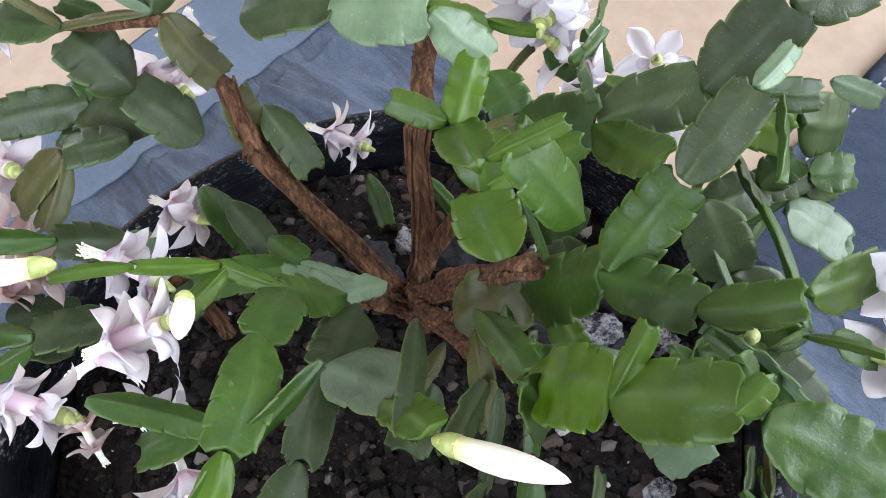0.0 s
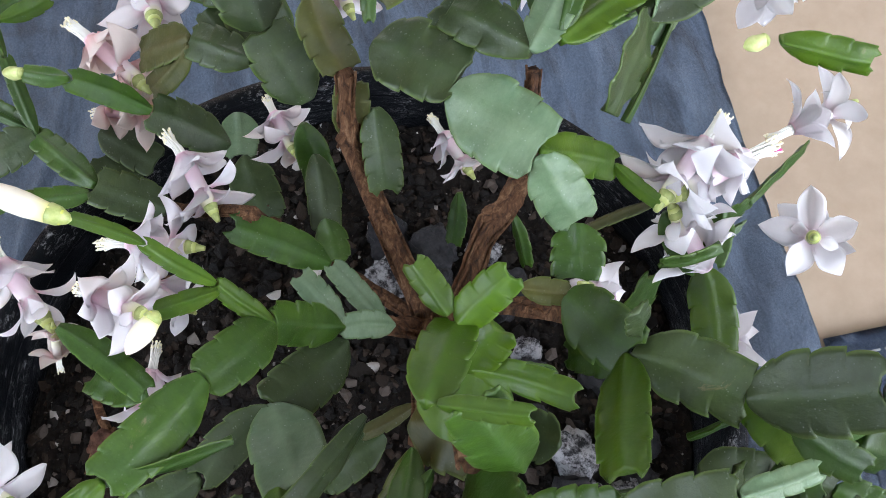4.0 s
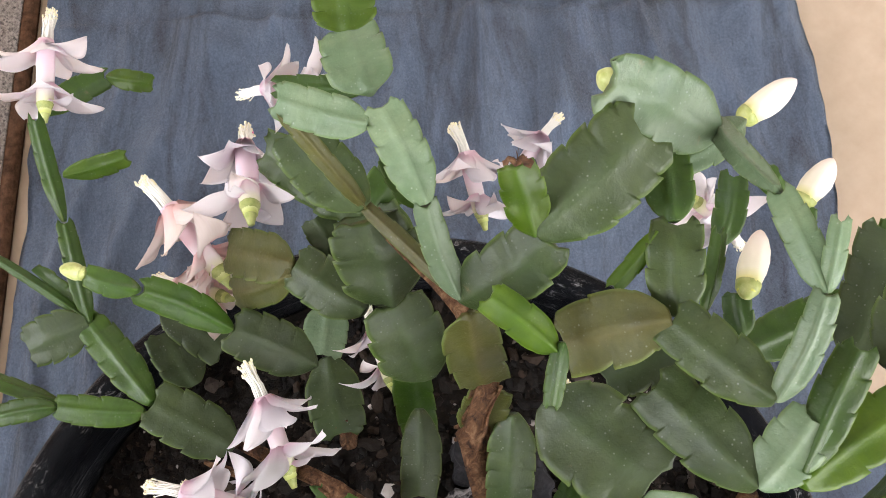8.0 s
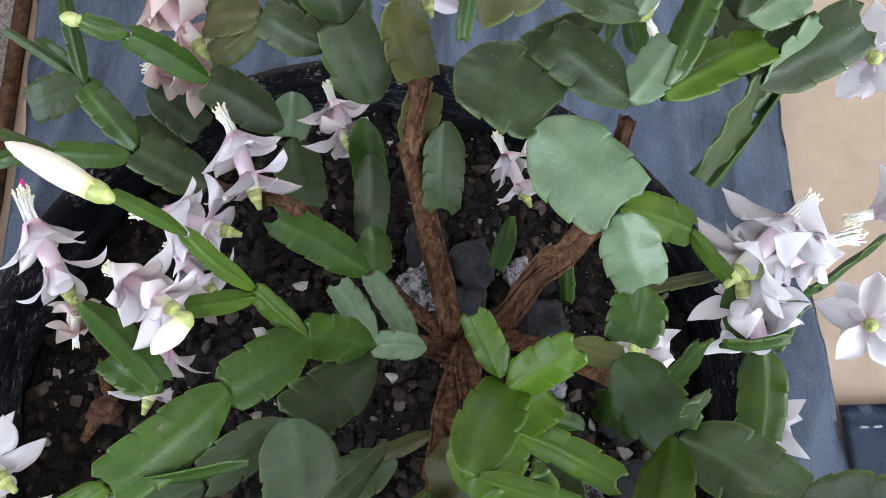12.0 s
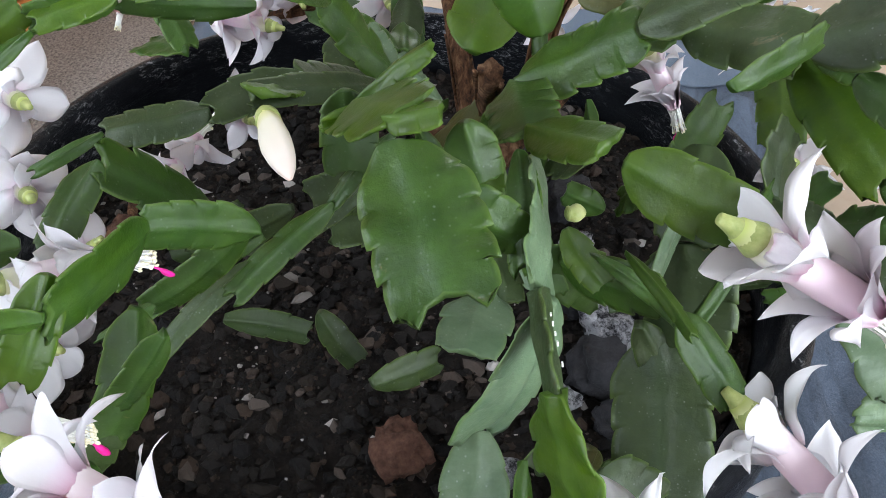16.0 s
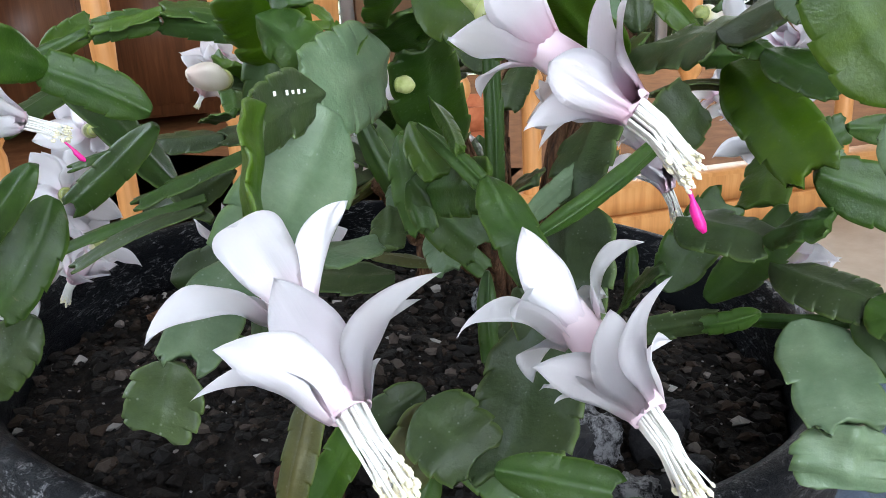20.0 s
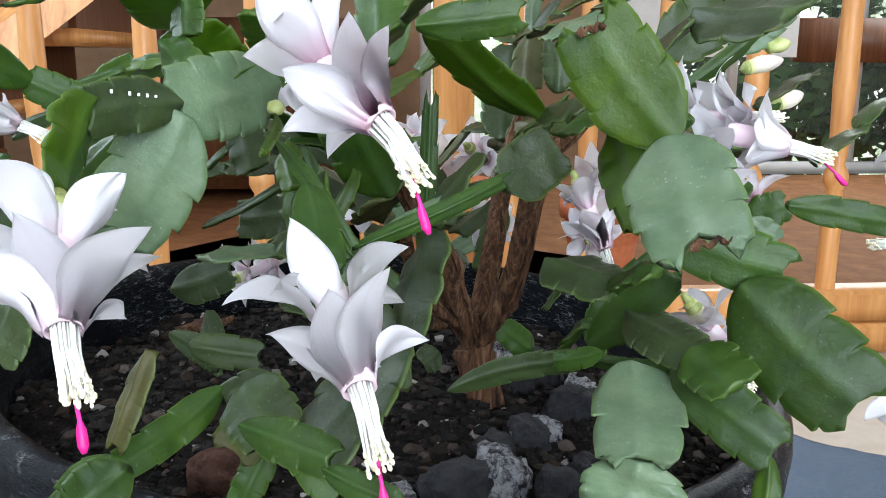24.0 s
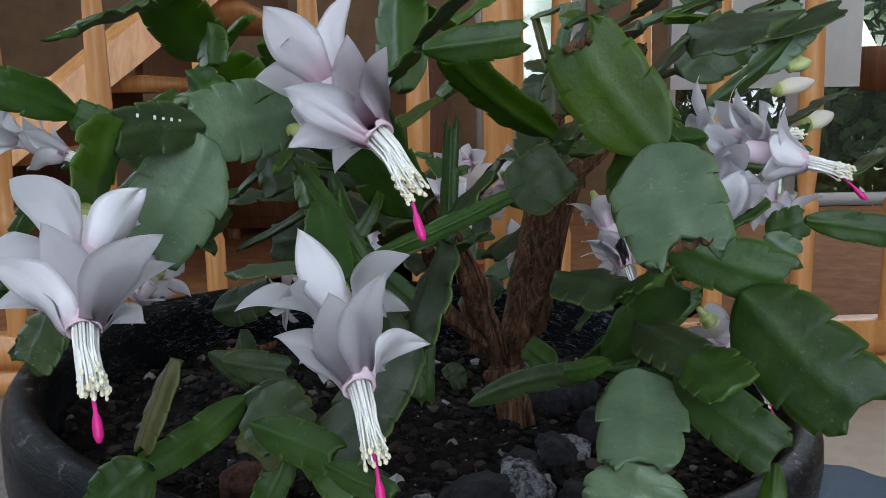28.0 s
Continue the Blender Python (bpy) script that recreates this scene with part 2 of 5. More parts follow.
bump(lt, lb, noise_tex(lt, lv, 330, 6, 0.8), 1.0, 0.004)
BLACKROCK = plain("black_rock", (0.006, 0.006, 0.008), (0.034, 0.032, 0.038), 210, 0.85, 1.0, 0.003)
REDROCK = plain("brown_rock", (0.05, 0.022, 0.014), (0.17, 0.085, 0.06), 190, 0.95, 1.0, 0.003, 0.2)



def towel(name, dark, light, shade_and_blots):
    """Short-piled blue towelling, worn; can carry fold shade painted as dark streaks, with darker blotches."""
    m, t, b = nodes_of(name, 0.95, 0, 0.12)
    vec = coords(t)
    pile = noise_tex(t, vec, 420, 4, 0.85)
    col = mix(t, ramp(t, noise_tex(t, coords(t, (1, 2.2, 1)), 14, 7, 0.75, 1.2), [(0.36, (0, 0, 0)), (0.66, (1, 1, 1))]), dark, light)
    if shade_and_blots:
        # shade of the folds, painted into the colour as long dark streaks
        streak = ramp(t, noise_tex(t, coords(t, (1.5, 7.5, 1)), 3.2, 7, 0.68, 1.1), [(0.48, (0, 0, 0)), (0.64, (0.78, 0.78, 0.78))])
        col = mix(t, streak, col, (0.040, 0.034, 0.034))
        # small darker blotches at random
        blot = ramp(t, noise_tex(t, coords(t, (1, 2, 1)), 34, 6, 0.8, 0.8), [(0.58, (0, 0, 0)), (0.7, (0.55, 0.55, 0.55))])
        col = mix(t, blot, col, (0.045, 0.045, 0.055))
    col = mix(t, 0.35, col, ramp(t, pile, [(0.32, tuple(c * 0.35 for c in dark)), (0.7, tuple(c * 1.35 for c in light))]))
    t.links.new(col, b.inputs["Base Color"])
    b.inputs["Sheen Weight"].default_value = 0.15
    bump(t, b, pile, 0.9, 0.0022)
    return m


CLOTH = towel("blue_cloth", (0.115, 0.150, 0.215), (0.200, 0.252, 0.345), True)
HEM = towel("hem_cloth", (0.19, 0.25, 0.34), (0.24, 0.30, 0.40), False)
RAG = towel("dark_cloth", (0.055, 0.075, 0.125), (0.09, 0.12, 0.185), False)
SEAM = plain("seam_thread", (0.20, 0.21, 0.23), (0.34, 0.35, 0.37), 300, 0.9)
FLOORM = plain("beige_floor", (0.31, 0.235, 0.17), (0.38, 0.295, 0.22), 26, 0.55, 0.12, 0.0006)
GRANITE, nt, nb = nodes_of("granite", 0.5, 0, 0.4)
nvo = nt.nodes.new("ShaderNodeTexVoronoi")
nvo.inputs["Scale"].default_value = 300
nt.links.new(coords(nt), nvo.inputs["Vector"])
nt.links.new(mix(nt, ramp(nt, noise_tex(nt, coords(nt), 260, 4, 0.8), [(0.42, (0, 0, 0)), (0.6, (1, 1, 1))]), ramp(nt, nvo.outputs["Distance"], [(0.2, (0.03, 0.026, 0.026)), (0.7, (0.16, 0.14, 0.13))]), (0.30, 0.27, 0.25)), nb.inputs["Base Color"])


def wood_material(name, a, b_, c):
    m, t, b = nodes_of(name, 0.42, 0, 0.45)
    vec = coords(t, (14, 14, 1.1))
    t.links.new(ramp(t, noise_tex(t, vec, 4, 6, 0.6, 0.6), [(0.3, a), (0.55, b_), (0.8, c)]), b.inputs["Base Color"])
    bump(t, b, noise_tex(t, vec, 9, 4), 0.2, 0.0008)
    return m


PINE = wood_material("varnished_pine", (0.42, 0.17, 0.045), (0.58, 0.27, 0.085), (0.66, 0.36, 0.14))
DARKWOOD = wood_material("dark_wood", (0.10, 0.04, 0.018), (0.17, 0.07, 0.03), (0.25, 0.11, 0.05))
BOARDS = plain("worn_boards", (0.15, 0.06, 0.024), (0.26, 0.12, 0.05), 18, 0.85, 0.3, 0.001, 0.12)
TERRACOTTA = plain("terracotta", (0.42, 0.12, 0.045), (0.55, 0.19, 0.08), 60, 0.8)
# for the added room walls; its tone sets how much light they bounce
FILL_WALL = plain("fill_wall", (0.30, 0.285, 0.265), (0.36, 0.345, 0.325), 14, 0.9, 0.2, 0.001)
OCHRE = plain("ochre_plaster", (0.20, 0.115, 0.062), (0.28, 0.17, 0.095), 12, 0.85, 0.2, 0.001)
WHITE = plain("white_paint", (0.62, 0.61, 0.59), (0.70, 0.69, 0.67), 20, 0.5)
GLASS, xt, xb = nodes_of("window_glass", 0.02, 0, 0.5)
xb.inputs["Transmission Weight"].default_value = 1.0
GARDENLEAF = plain("garden_leaf", (0.02, 0.06, 0.012), (0.10, 0.19, 0.04), 30, 0.6)
EDGING = plain("dirty_edging", (0.030, 0.014, 0.008), (0.14, 0.075, 0.045), 90, 0.95, 1.0, 0.004, 0.1)

# ---------- builders


PLACE = {}


def part(name, bm, material, parent=None, label="", m=Matrix(), smooth=True):
    me = bpy.data.meshes.new(name)
    bm.to_mesh(me)
    bm.free()
    if smooth:
        me.polygons.foreach_set("use_smooth", [True] * len(me.polygons))
    me.materials.append(material)
    return shared(name, me, parent, label, m)


def shared(name, me, parent=None, label="", m=Matrix()):
    ob = new(name, me)
    if label:
        ob["label"] = label
    ob.parent = parent
    ob.matrix_basis = (PLACE[parent.name].inverted() @ m) if parent else m
    PLACE[ob.name] = m.copy()
    return ob


def empty(name, m, label, category, group="", kind=""):
    ob = new(name)
    ob.matrix_basis = m
    PLACE[ob.name] = m.copy()
    return tagged(ob, label, category, group, kind)


def lathe(prof, n=96, wave=0.0):
    bm = bmesh.new()
    rings = []
    for r, z in prof:
        rings.append([bm.verts.new((r * math.cos(a) * (1 + wave * noise.noise((3 * math.cos(a), 3 * math.sin(a), z * 9))),
                                    r * math.sin(a) * (1 + wave * noise.noise((3 * math.cos(a), 3 * math.sin(a), z * 9))), z))
                      for a in [2 * math.pi * i / n for i in range(n)]])
    for a, b in zip(rings, rings[1:]):
        for i in range(n):
            bm.faces.new((a[i], a[(i + 1) % n], b[(i + 1) % n], b[i]))
    return bm


def box(x0, x1, y0, y1, z0, z1, bevel=0.0):
    bm = bmesh.new()
    bmesh.ops.create_cube(bm, size=1)
    for v in bm.verts:
        v.co = Vector(((x0 + x1) / 2 + v.co.x * (x1 - x0), (y0 + y1) / 2 + v.co.y * (y1 - y0), (z0 + z1) / 2 + v.co.z * (z1 - z0)))
    if bevel:
        bmesh.ops.bevel(bm, geom=bm.edges[:], offset=bevel, segments=2, affect="EDGES")
    return bm


def sweep(points, radii, n=10, squash=1.0, rough=0.0, seed=0.0):
    """A tube through the points, with a radius for each; ends are closed."""
    pts = [Vector(p) for p in points]
    bm = bmesh.new()
    rings = []
    side = None
    for i, p in enumerate(pts):
        d = (pts[min(i + 1, len(pts) - 1)] - pts[max(i - 1, 0)]).normalized()
        if side is None:
            side = d.orthogonal().normalized()
        side = (side - d * side.dot(d)).normalized()
        up = d.cross(side)
        ring = []
        for k in range(n):
            a = 2 * math.pi * k / n
            q = side * math.cos(a) + up * math.sin(a) * squash
            r = radii[i] * (1 + rough * noise.noise(q * 2.3 + p * 60 + Vector((seed, 0, 0))))
            ring.append(bm.verts.new(p + q * r))
        rings.append(ring)
    for a, b in zip(rings, rings[1:]):
        for k in range(n):
            bm.faces.new((a[k], a[(k + 1) % n], b[(k + 1) % n], b[k]))
    bm.faces.new(rings[0][::-1])
    bm.faces.new(rings[-1])
    return bm


def frame_of(base, way, normal):
    """A pose at base whose y runs along way and whose z is near normal."""
    y = Vector(way).normalized()
    z = Vector(normal)
    z = (z - y * z.dot(y)).normalized()
    x = y.cross(z)
    return Matrix((x, y, z)).transposed().to_4x4(), Matrix.Translation(base)


def at(base, way, normal):
    r, t = frame_of(base, way, normal)
    return t @ r


# ---------- the room
X0, X1, Y0, Y1, TOP = ROOM
U, V = Vector((0.61, 0.79, 0)).normalized(), Vector((0.79, -0.61, 0)).normalized()


def on_ground(u, v, z=0.0):
    return U * u + V * v + Vector((0, 0, z))


def sheet(x0, x1, y0, y1, z, nx, ny, fn=None, thick=0.0):
    bm = bmesh.new()
    rows = [[bm.verts.new((x0 + (x1 - x0) * i / nx, y0 + (y1 - y0) * j / ny, z)) for i in range(nx + 1)] for j in range(ny + 1)]
    for j in range(ny):
        for i in range(nx):
            bm.faces.new((rows[j][i], rows[j][i + 1], rows[j + 1][i + 1], rows[j + 1][i]))
    if fn:
        for v in bm.verts:
            v.co = fn(v.co)
    if thick:
        bmesh.ops.solidify(bm, geom=bm.faces[:], thickness=thick)
    return bm


floor = tagged(part("floor", box(X0, X1, Y0, Y1, -0.08, 0.0), FLOORM, smooth=False), "plain beige floor in soft daylight", "floor", kind="structure")
# ceiling added out of view to close the room and bounce light
ceiling = tagged(part("ceiling", box(X0, X1, Y0, Y1, TOP, TOP + 0.1), WHITE, smooth=False), "added plain ceiling that bounces the daylight", "ceiling", kind="structure")


def wall(name, along, at_, t0, t1, openings, material, label):
    """A wall across x or y with rectangular openings (from, to, sill, head)."""
    w = empty(name, Matrix(), label, "wall", kind="structure")
    th = 0.14
    cuts = sorted(openings)
    pieces = []
    s = t0
    for a, b, lo, hi in cuts:
        pieces += [(s, a, 0, TOP), (a, b, 0, lo), (a, b, hi, TOP)]
        s = b
    pieces.append((s, t1, 0, TOP))
    for a, b, lo, hi in pieces:
        if b - a > 0.001 and hi - lo > 0.001:
            part("wall_panel", box(a, b, at_, at_ + th, lo, hi) if along == "x" else box(at_, at_ + th, a, b, lo, hi), material, w, smooth=False)
    return w


# south, west and east walls are added to hold the fill light
wall("wall_south", "x", Y0 - 0.14, X0, X1, [(-0.95, 1.85, 0.45, 2.45)], FILL_WALL, "added room wall with a wide window opening")
wall("wall_north", "x", Y1, X0, X1, [(0.16, 0.62, 0.1, 2.1), (0.95, 2.6, 0.0, 2.2)], OCHRE, "ochre plaster wall with a glazed door and a garden window")
wall("wall_west", "y", X0 - 0.14, Y0, Y1, [(0.15, 1.65, 0.8, 2.4)], FILL_WALL, "added room wall with a side window opening")
wall("wall_east", "y", X1, Y0, Y1, [], FILL_WALL, "added plain room wall")


def window(name, a, b, lo, hi, y, label, bars=1):
    w = empty(name, Matrix(), label, "window", kind="structure")
    f = 0.05
    for q in ((a, a + f, lo, hi), (b - f, b, lo, hi), (a + f, b - f, lo, lo + f), (a + f, b - f, hi - f, hi)):
        part("window_frame", box(q[0], q[1], y, y + 0.06, q[2], q[3], 0.004), WHITE, w)
    for i in range(bars):
        c = a + (b - a) * (i + 1) / (bars + 1)
        part("glazing_bar", box(c - 0.02, c + 0.02, y + 0.005, y + 0.055, lo + f, hi - f, 0.003), WHITE, w)
    pane = part("pane", box(a + f, b - f, y + 0.025, y + 0.031, lo + f, hi - f), GLASS, w, smooth=False)
    pane.visible_shadow = False
    return w


wall_low = empty("wall_inner", Matrix(), "cream plaster pier and transom round the garden window", "wall", kind="structure")
part("wall_panel", box(0.95, 1.72, Y1 - 0.06, Y1 - 0.002, 0.50, 2.2), WHITE, wall_low, smooth=False)
part("transom", box(1.72, 2.6, Y1 - 0.06, Y1 - 0.002, 0.48, 0.66, 0.004), DARKWOOD, wall_low, "dark wooden transom beam")
tagged(part("floor_boards", box(X0, X1, 1.05, Y1 - 0.07, 0.0, 0.012, 0.003), BOARDS, smooth=False), "dark orange wooden floor behind the railing", "floor", kind="structure")
window("window_1", 0.16, 0.62, 0.1, 2.1, Y1 + 0.04, "narrow white-framed glazed door with daylight behind", 0)
window("window_2", 0.95, 2.6, 0.0, 2.2, Y1 + 0.04, "wide white-framed garden window", 2)
window("window_3", -0.95, 1.85, 0.45, 2.45, Y0 - 0.1, "wide white-framed window letting in soft daylight", 2)


def backdrop():
    """Bright distance outside the windows."""
    m, t, b = nodes_of("outside_light", 1.0)
    vec = coords(t)
    fac = noise_tex(t, vec, 2.2, 5, 0.7)
    col = ramp(t, fac, [(0.35, (0.10, 0.16, 0.07)), (0.5, (0.45, 0.52, 0.36)), (0.62, (1.0, 1.0, 0.94))])
    t.links.new(col, b.inputs["Emission Color"])
    b.inputs["Emission Strength"].default_value = 2.4
    b.inputs["Base Color"].default_value = (0, 0, 0, 1)
    return m


tagged(part("backdrop", box(-6, 8, 7.0, 7.05, -1, 5), backdrop(), smooth=False), "bright garden seen out of focus", "backdrop", kind="structure")


def garden_bush(x, y, z, r, n, seed):
    rng = random.Random(seed)
    b = empty("garden_bush", Matrix.Translation((x, y, 0)), "dark green garden bush beyond the window", "bush", "bushes outside the window")
    part("trunk", sweep([(x, y, 0), (x + 0.03, y, z * 0.5), (x, y, z)], [0.03, 0.025, 0.012]), DARKWOOD, b)
    bm = bmesh.new()
    for _ in range(n):
        d = Vector((rng.gauss(0, 1), rng.gauss(0, 1), rng.gauss(0, 1))).normalized() * r * rng.uniform(0.35, 1)
        c = Vector((x, y, z)) + d
        e1 = Vector((rng.gauss(0, 1), rng.gauss(0, 1), rng.gauss(0, 1))).normalized() * rng.uniform(0.04, 0.08)
        e2 = e1.orthogonal().normalized() * e1.length * 0.45
        bm.faces.new([bm.verts.new(c - e1), bm.verts.new(c + e2), bm.verts.new(c + e1), bm.verts.new(c - e2)])
    part("crown", bm, GARDENLEAF, b, smooth=False)


for i, (x, y, z, r) in enumerate([(1.5, 4.1, 0.5, 0.55), (2.3, 4.4, 0.7, 0.7), (3.1, 4.6, 0.6, 0.7), (1.2, 4.9, 0.35, 0.45), (2.0, 3.75, 0.22, 0.36), (2.55, 3.8, 0.30, 0.42), (3.3, 4.0, 0.5, 0.6)]):
    garden_bush(x, y, z, r, 700, i)


def baluster_mesh(n=20):
    prof = [(0.0, 0.0), (0.017, 0.0), (0.017, 0.16), (0.013, 0.175), (0.021, 0.19), (0.021, 0.205), (0.013, 0.22), (0.016, 0.25), (0.020, 0.36), (0.017, 0.52), (0.013, 0.62), (0.020, 0.635), (0.020, 0.65), (0.014, 0.665), (0.017, 0.68), (0.017, 0.86), (0.0, 0.86)]
    bm = lathe(prof[1:-1], n)
    me = bpy.data.meshes.new("baluster")
    bm.to_mesh(me)
    bm.free()
    me.polygons.foreach_set("use_smooth", [True] * len(me.polygons))
    me.materials.append(PINE)
    return me


rail = empty("railing", Matrix.Translation((0, 1.0, 0)), "varnished orange pine railing with turned balusters", "railing")
bal = baluster_mesh()
for x in (-1.6, -1.42, -1.25, -1.07, -0.9, -0.725, -0.55, -0.375, -0.2, -0.023, 0.215, 0.345, 0.476, 0.63, 0.785, 0.96, 1.13, 1.3, 1.47, 1.64):
    shared("baluster", bal, rail, "", Matrix.Translation((x, 1.0, 0.1)))
part("newel_post", box(0.085, 0.15, 0.968, 1.032, 0.0, 1.15, 0.006), PINE, rail, "square pine newel post")
part("bottom_rail", box(-1.8, 1.9, 0.965, 1.035, 0.03, 0.1, 0.006), PINE, rail)
part("handrail", box(-1.8, 1.9, 0.96, 1.04, 0.96, 1.01, 0.012), PINE, rail)
part("skirting_board", box(-1.8, 1.9, 0.93, 0.96, 0.0, 0.05, 0.004), PINE, rail)

stair = empty("staircase", Matrix.Translation((-0.9, 1.9, 0)), "dark orange wooden staircase behind the railing", "staircase")
for i in range(7):
    part("tread", box(-1.5 + i * 0.25, -1.22 + i * 0.25, 1.75, 2.5, 0.16 + i * 0.18, 0.2 + i * 0.18, 0.006), PINE, stair)
    part("riser", box(-1.25 + i * 0.25, -1.23 + i * 0.25, 1.77, 2.5, 0.2 + i * 0.18, 0.34 + i * 0.18), DARKWOOD, stair, smooth=False)
st = sweep([(-1.6, 1.73, 0.02), (0.3, 1.73, 1.40)], [0.09, 0.09], 4, 0.35)
part("stringer", st, PINE, stair, smooth=False)

cab = empty("cabinet", Matrix.Translation((-0.35, 2.4, 0)), "dark brown wooden cabinet against the wall", "cabinet")
part("body", box(-0.75, 0.05, 2.55, 3.1, 0.05, 0.62, 0.01), DARKWOOD, cab)
for x in (-0.73, -0.34):
    d = part("door", box(x, x + 0.36, 2.53, 2.549, 0.09, 0.58, 0.006), DARKWOOD, cab)
    part("knob", lathe([(0.001, 0), (0.012, 0.004), (0.012, 0.014), (0.001, 0.018)], 16), PINE, d, m=Matrix.Translation((x + (0.32 if x < -0.5 else 0.04), 2.529, 0.36)) @ pose(0, 0, 0, 90))
for x in (-0.72, 0.0):
    for y in (2.58, 3.06):
        part("foot", box(x - 0.02, x + 0.02, y - 0.02, y + 0.02, 0, 0.049), DARKWOOD, cab)


def clay_pot(x, y, h, r, seed):
    p = empty("clay_pot", Matrix.Translation((x, y, 0)), "orange terracotta flower pot standing on the floor", "flower pot", "clay pots behind the plant")
    part("body", lathe([(r * 0.62, 0), (r * 0.9, h * 0.78), (r * 0.88, h * 0.79), (r * 0.85, h * 0.6), (r * 0.5, 0.02)], 48), TERRACOTTA, p, m=Matrix.Translation((x, y, 0)))
    part("rim", lathe([(r * 0.9, h * 0.78), (r, h * 0.79), (r, h), (r * 0.9, h), (r * 0.86, h * 0.8)], 48), TERRACOTTA, p, m=Matrix.Translation((x, y, 0)))
    part("earth", lathe([(r * 0.88, h * 0.88), (0.001, h * 0.9)], 32, 0.03), SOIL, p, m=Matrix.Translation((x, y, 0)))


clay_pot(0.12, 1.26, 0.26, 0.10, 1)
clay_pot(0.46, 1.32, 0.22, 0.09, 2)

# ---------- granite border, cloths under the pot
m_uv = Matrix((U, -V, Vector((0, 0, 1)))).transposed().to_4x4()  # local x along U, local y against V
tagged(part("granite_border", box(-1.5, 1.6, 0.40, 1.5, 0.0, 0.012, 0.003), GRANITE, m=m_uv), "dark speckled granite paving beside the cloth", "paving", kind="structure")
tagged(part("wood_strip", box(-1.5, 1.4, 0.384, 0.399, 0.0, 0.010, 0.002), EDGING, m=m_uv), "narrow dirty brown edging strip", "edging", kind="structure")


def drape(co):
    """Soft folds that run along the cloth."""
    u, v = co.x, co.y
    bend = v + 0.10 * u + 0.05 * noise.noise((u * 3, v * 2, 5.0))
    crease = 0.020 * (1 - abs(noise.noise((u * 1.5, bend * 7, 8.0)))) ** 7 + 0.012 * (1 - abs(noise.noise((u * 3.2, bend * 17, 3.0)))) ** 6
    fold = crease * (0.55 + 0.9 * max(0, noise.noise((u * 2.5, v * 3, 4.0)) + 0.25)) + 0.016 * max(0, noise.noise((u * 2.2, bend * 13, 8.0)))
    fold += 0.004 * noise.noise((u * 16, v * 24, 6.0)) + 0.0022 * noise.noise((u * 60, v * 60, 2.0))
    edge = 0.010 * noise.noise((u * 4, 3.0, 0)) + 0.003 * noise.noise((u * 30, 3.0, 0))
    d = math.hypot(u, v)
    k = min(1, max(0.15, (d - 0.12) / 0.2)) * (1 if u < 0.56 else 0.3)
    return Vector((u + 0.006 * noise.noise((v * 9, 1, 0)), v + edge, 0.0052 + max(0, fold * k + 0.004)))


CLOTH_U = (-0.62, 0.785)
cloth = part("floor_cloth", sheet(CLOTH_U[0], CLOTH_U[1], -0.395, 0.372, 0, 260, 150, drape, 0.004), CLOTH, m=m_uv)
tagged(cloth, "wrinkled slate-blue cloth spread on the floor under the pot", "cloth")

def hem(co):
    p = drape(co)
    return Vector((p.x, p.y, p.z + 0.0035 + 0.001 * noise.noise((co.x * 20, co.y * 9, 7))))


part("hem", sheet(0.593, 0.783, -0.393, 0.370, 0, 40, 90, hem, 0.003), HEM, cloth, "smooth lighter blue woven hem", m=m_uv)


def second(co):
    return Vector((co.x, co.y, 0.0105 + 0.003 * noise.noise((co.x * 12, co.y * 12, 3)) + 0.0008 * noise.noise((co.x * 50, co.y * 50, 3))))


rag = empty("folded_cloth", m_uv, "dark blue folded cloth with a stitched seam on the floor", "cloth")
part("fabric", sheet(-0.6, 0.04, -0.95, -0.4, 0, 60, 50, second, 0.006), RAG, rag, m=m_uv)
stitches = bmesh.new()
for i in range(44):
    y = -0.945 + i * 0.0122
    b2 = box(0.018, 0.0198, y, y + 0.007, 0.0135, 0.0160)
    b2.verts.ensure_lookup_table()
    b2.verts.index_update()
    base = [stitches.verts.new(v.co) for v in b2.verts]
    for fc in b2.faces:
        stitches.faces.new([base[v.index] for v in fc.verts])
    b2.free()
part("seam", stitches, SEAM, rag, "pale stitched seam", m=m_uv, smooth=False)

# ---------- the pot with its soil, leaning a little
RIM = 0.35
TILT = Matrix.Translation((0, 0, RIM)) @ pose(0, 0, 0, 0, 4.2, 0) @ Matrix.Translation((0, 0, -RIM))
pot = empty("flower_pot", TILT, "large scuffed black plastic pot standing on the blue cloth", "flower pot")
part("wall", lathe([(0.002, 0.0), (0.135, 0.0), (0.139, 0.006), (0.185, 0.306), (0.196, 0.308)], 128), POT, pot, m=TILT)
part("rim", lathe([(0.196, 0.308), (0.205, 0.309), (0.2095, 0.314), (0.2105, 0.336), (0.2095, 0.344), (0.206, 0.3495), (0.200, 0.3515), (0.1965, 0.350), (0.1945, 0.346)], 160), POT, pot, "thick rounded black rim with pale scuffs", m=TILT)
part("lining", lathe([(0.1945, 0.346), (0.1915, 0.338), (0.1925, 0.335), (0.190, 0.326), (0.1905, 0.322), (0.184, 0.285), (0.178, 0.25)], 128), POT, pot, m=TILT)


def soil_height(x, y):
    d = math.hypot(x, y)
    return 0.312 + 0.012 * (1 - (d / 0.19) ** 2) + 0.008 * noise.noise((x * 22, y * 22, 1)) + 0.004 * noise.noise((x * 70, y * 70, 5)) + 0.0018 * noise.noise((x * 220, y * 220, 9))


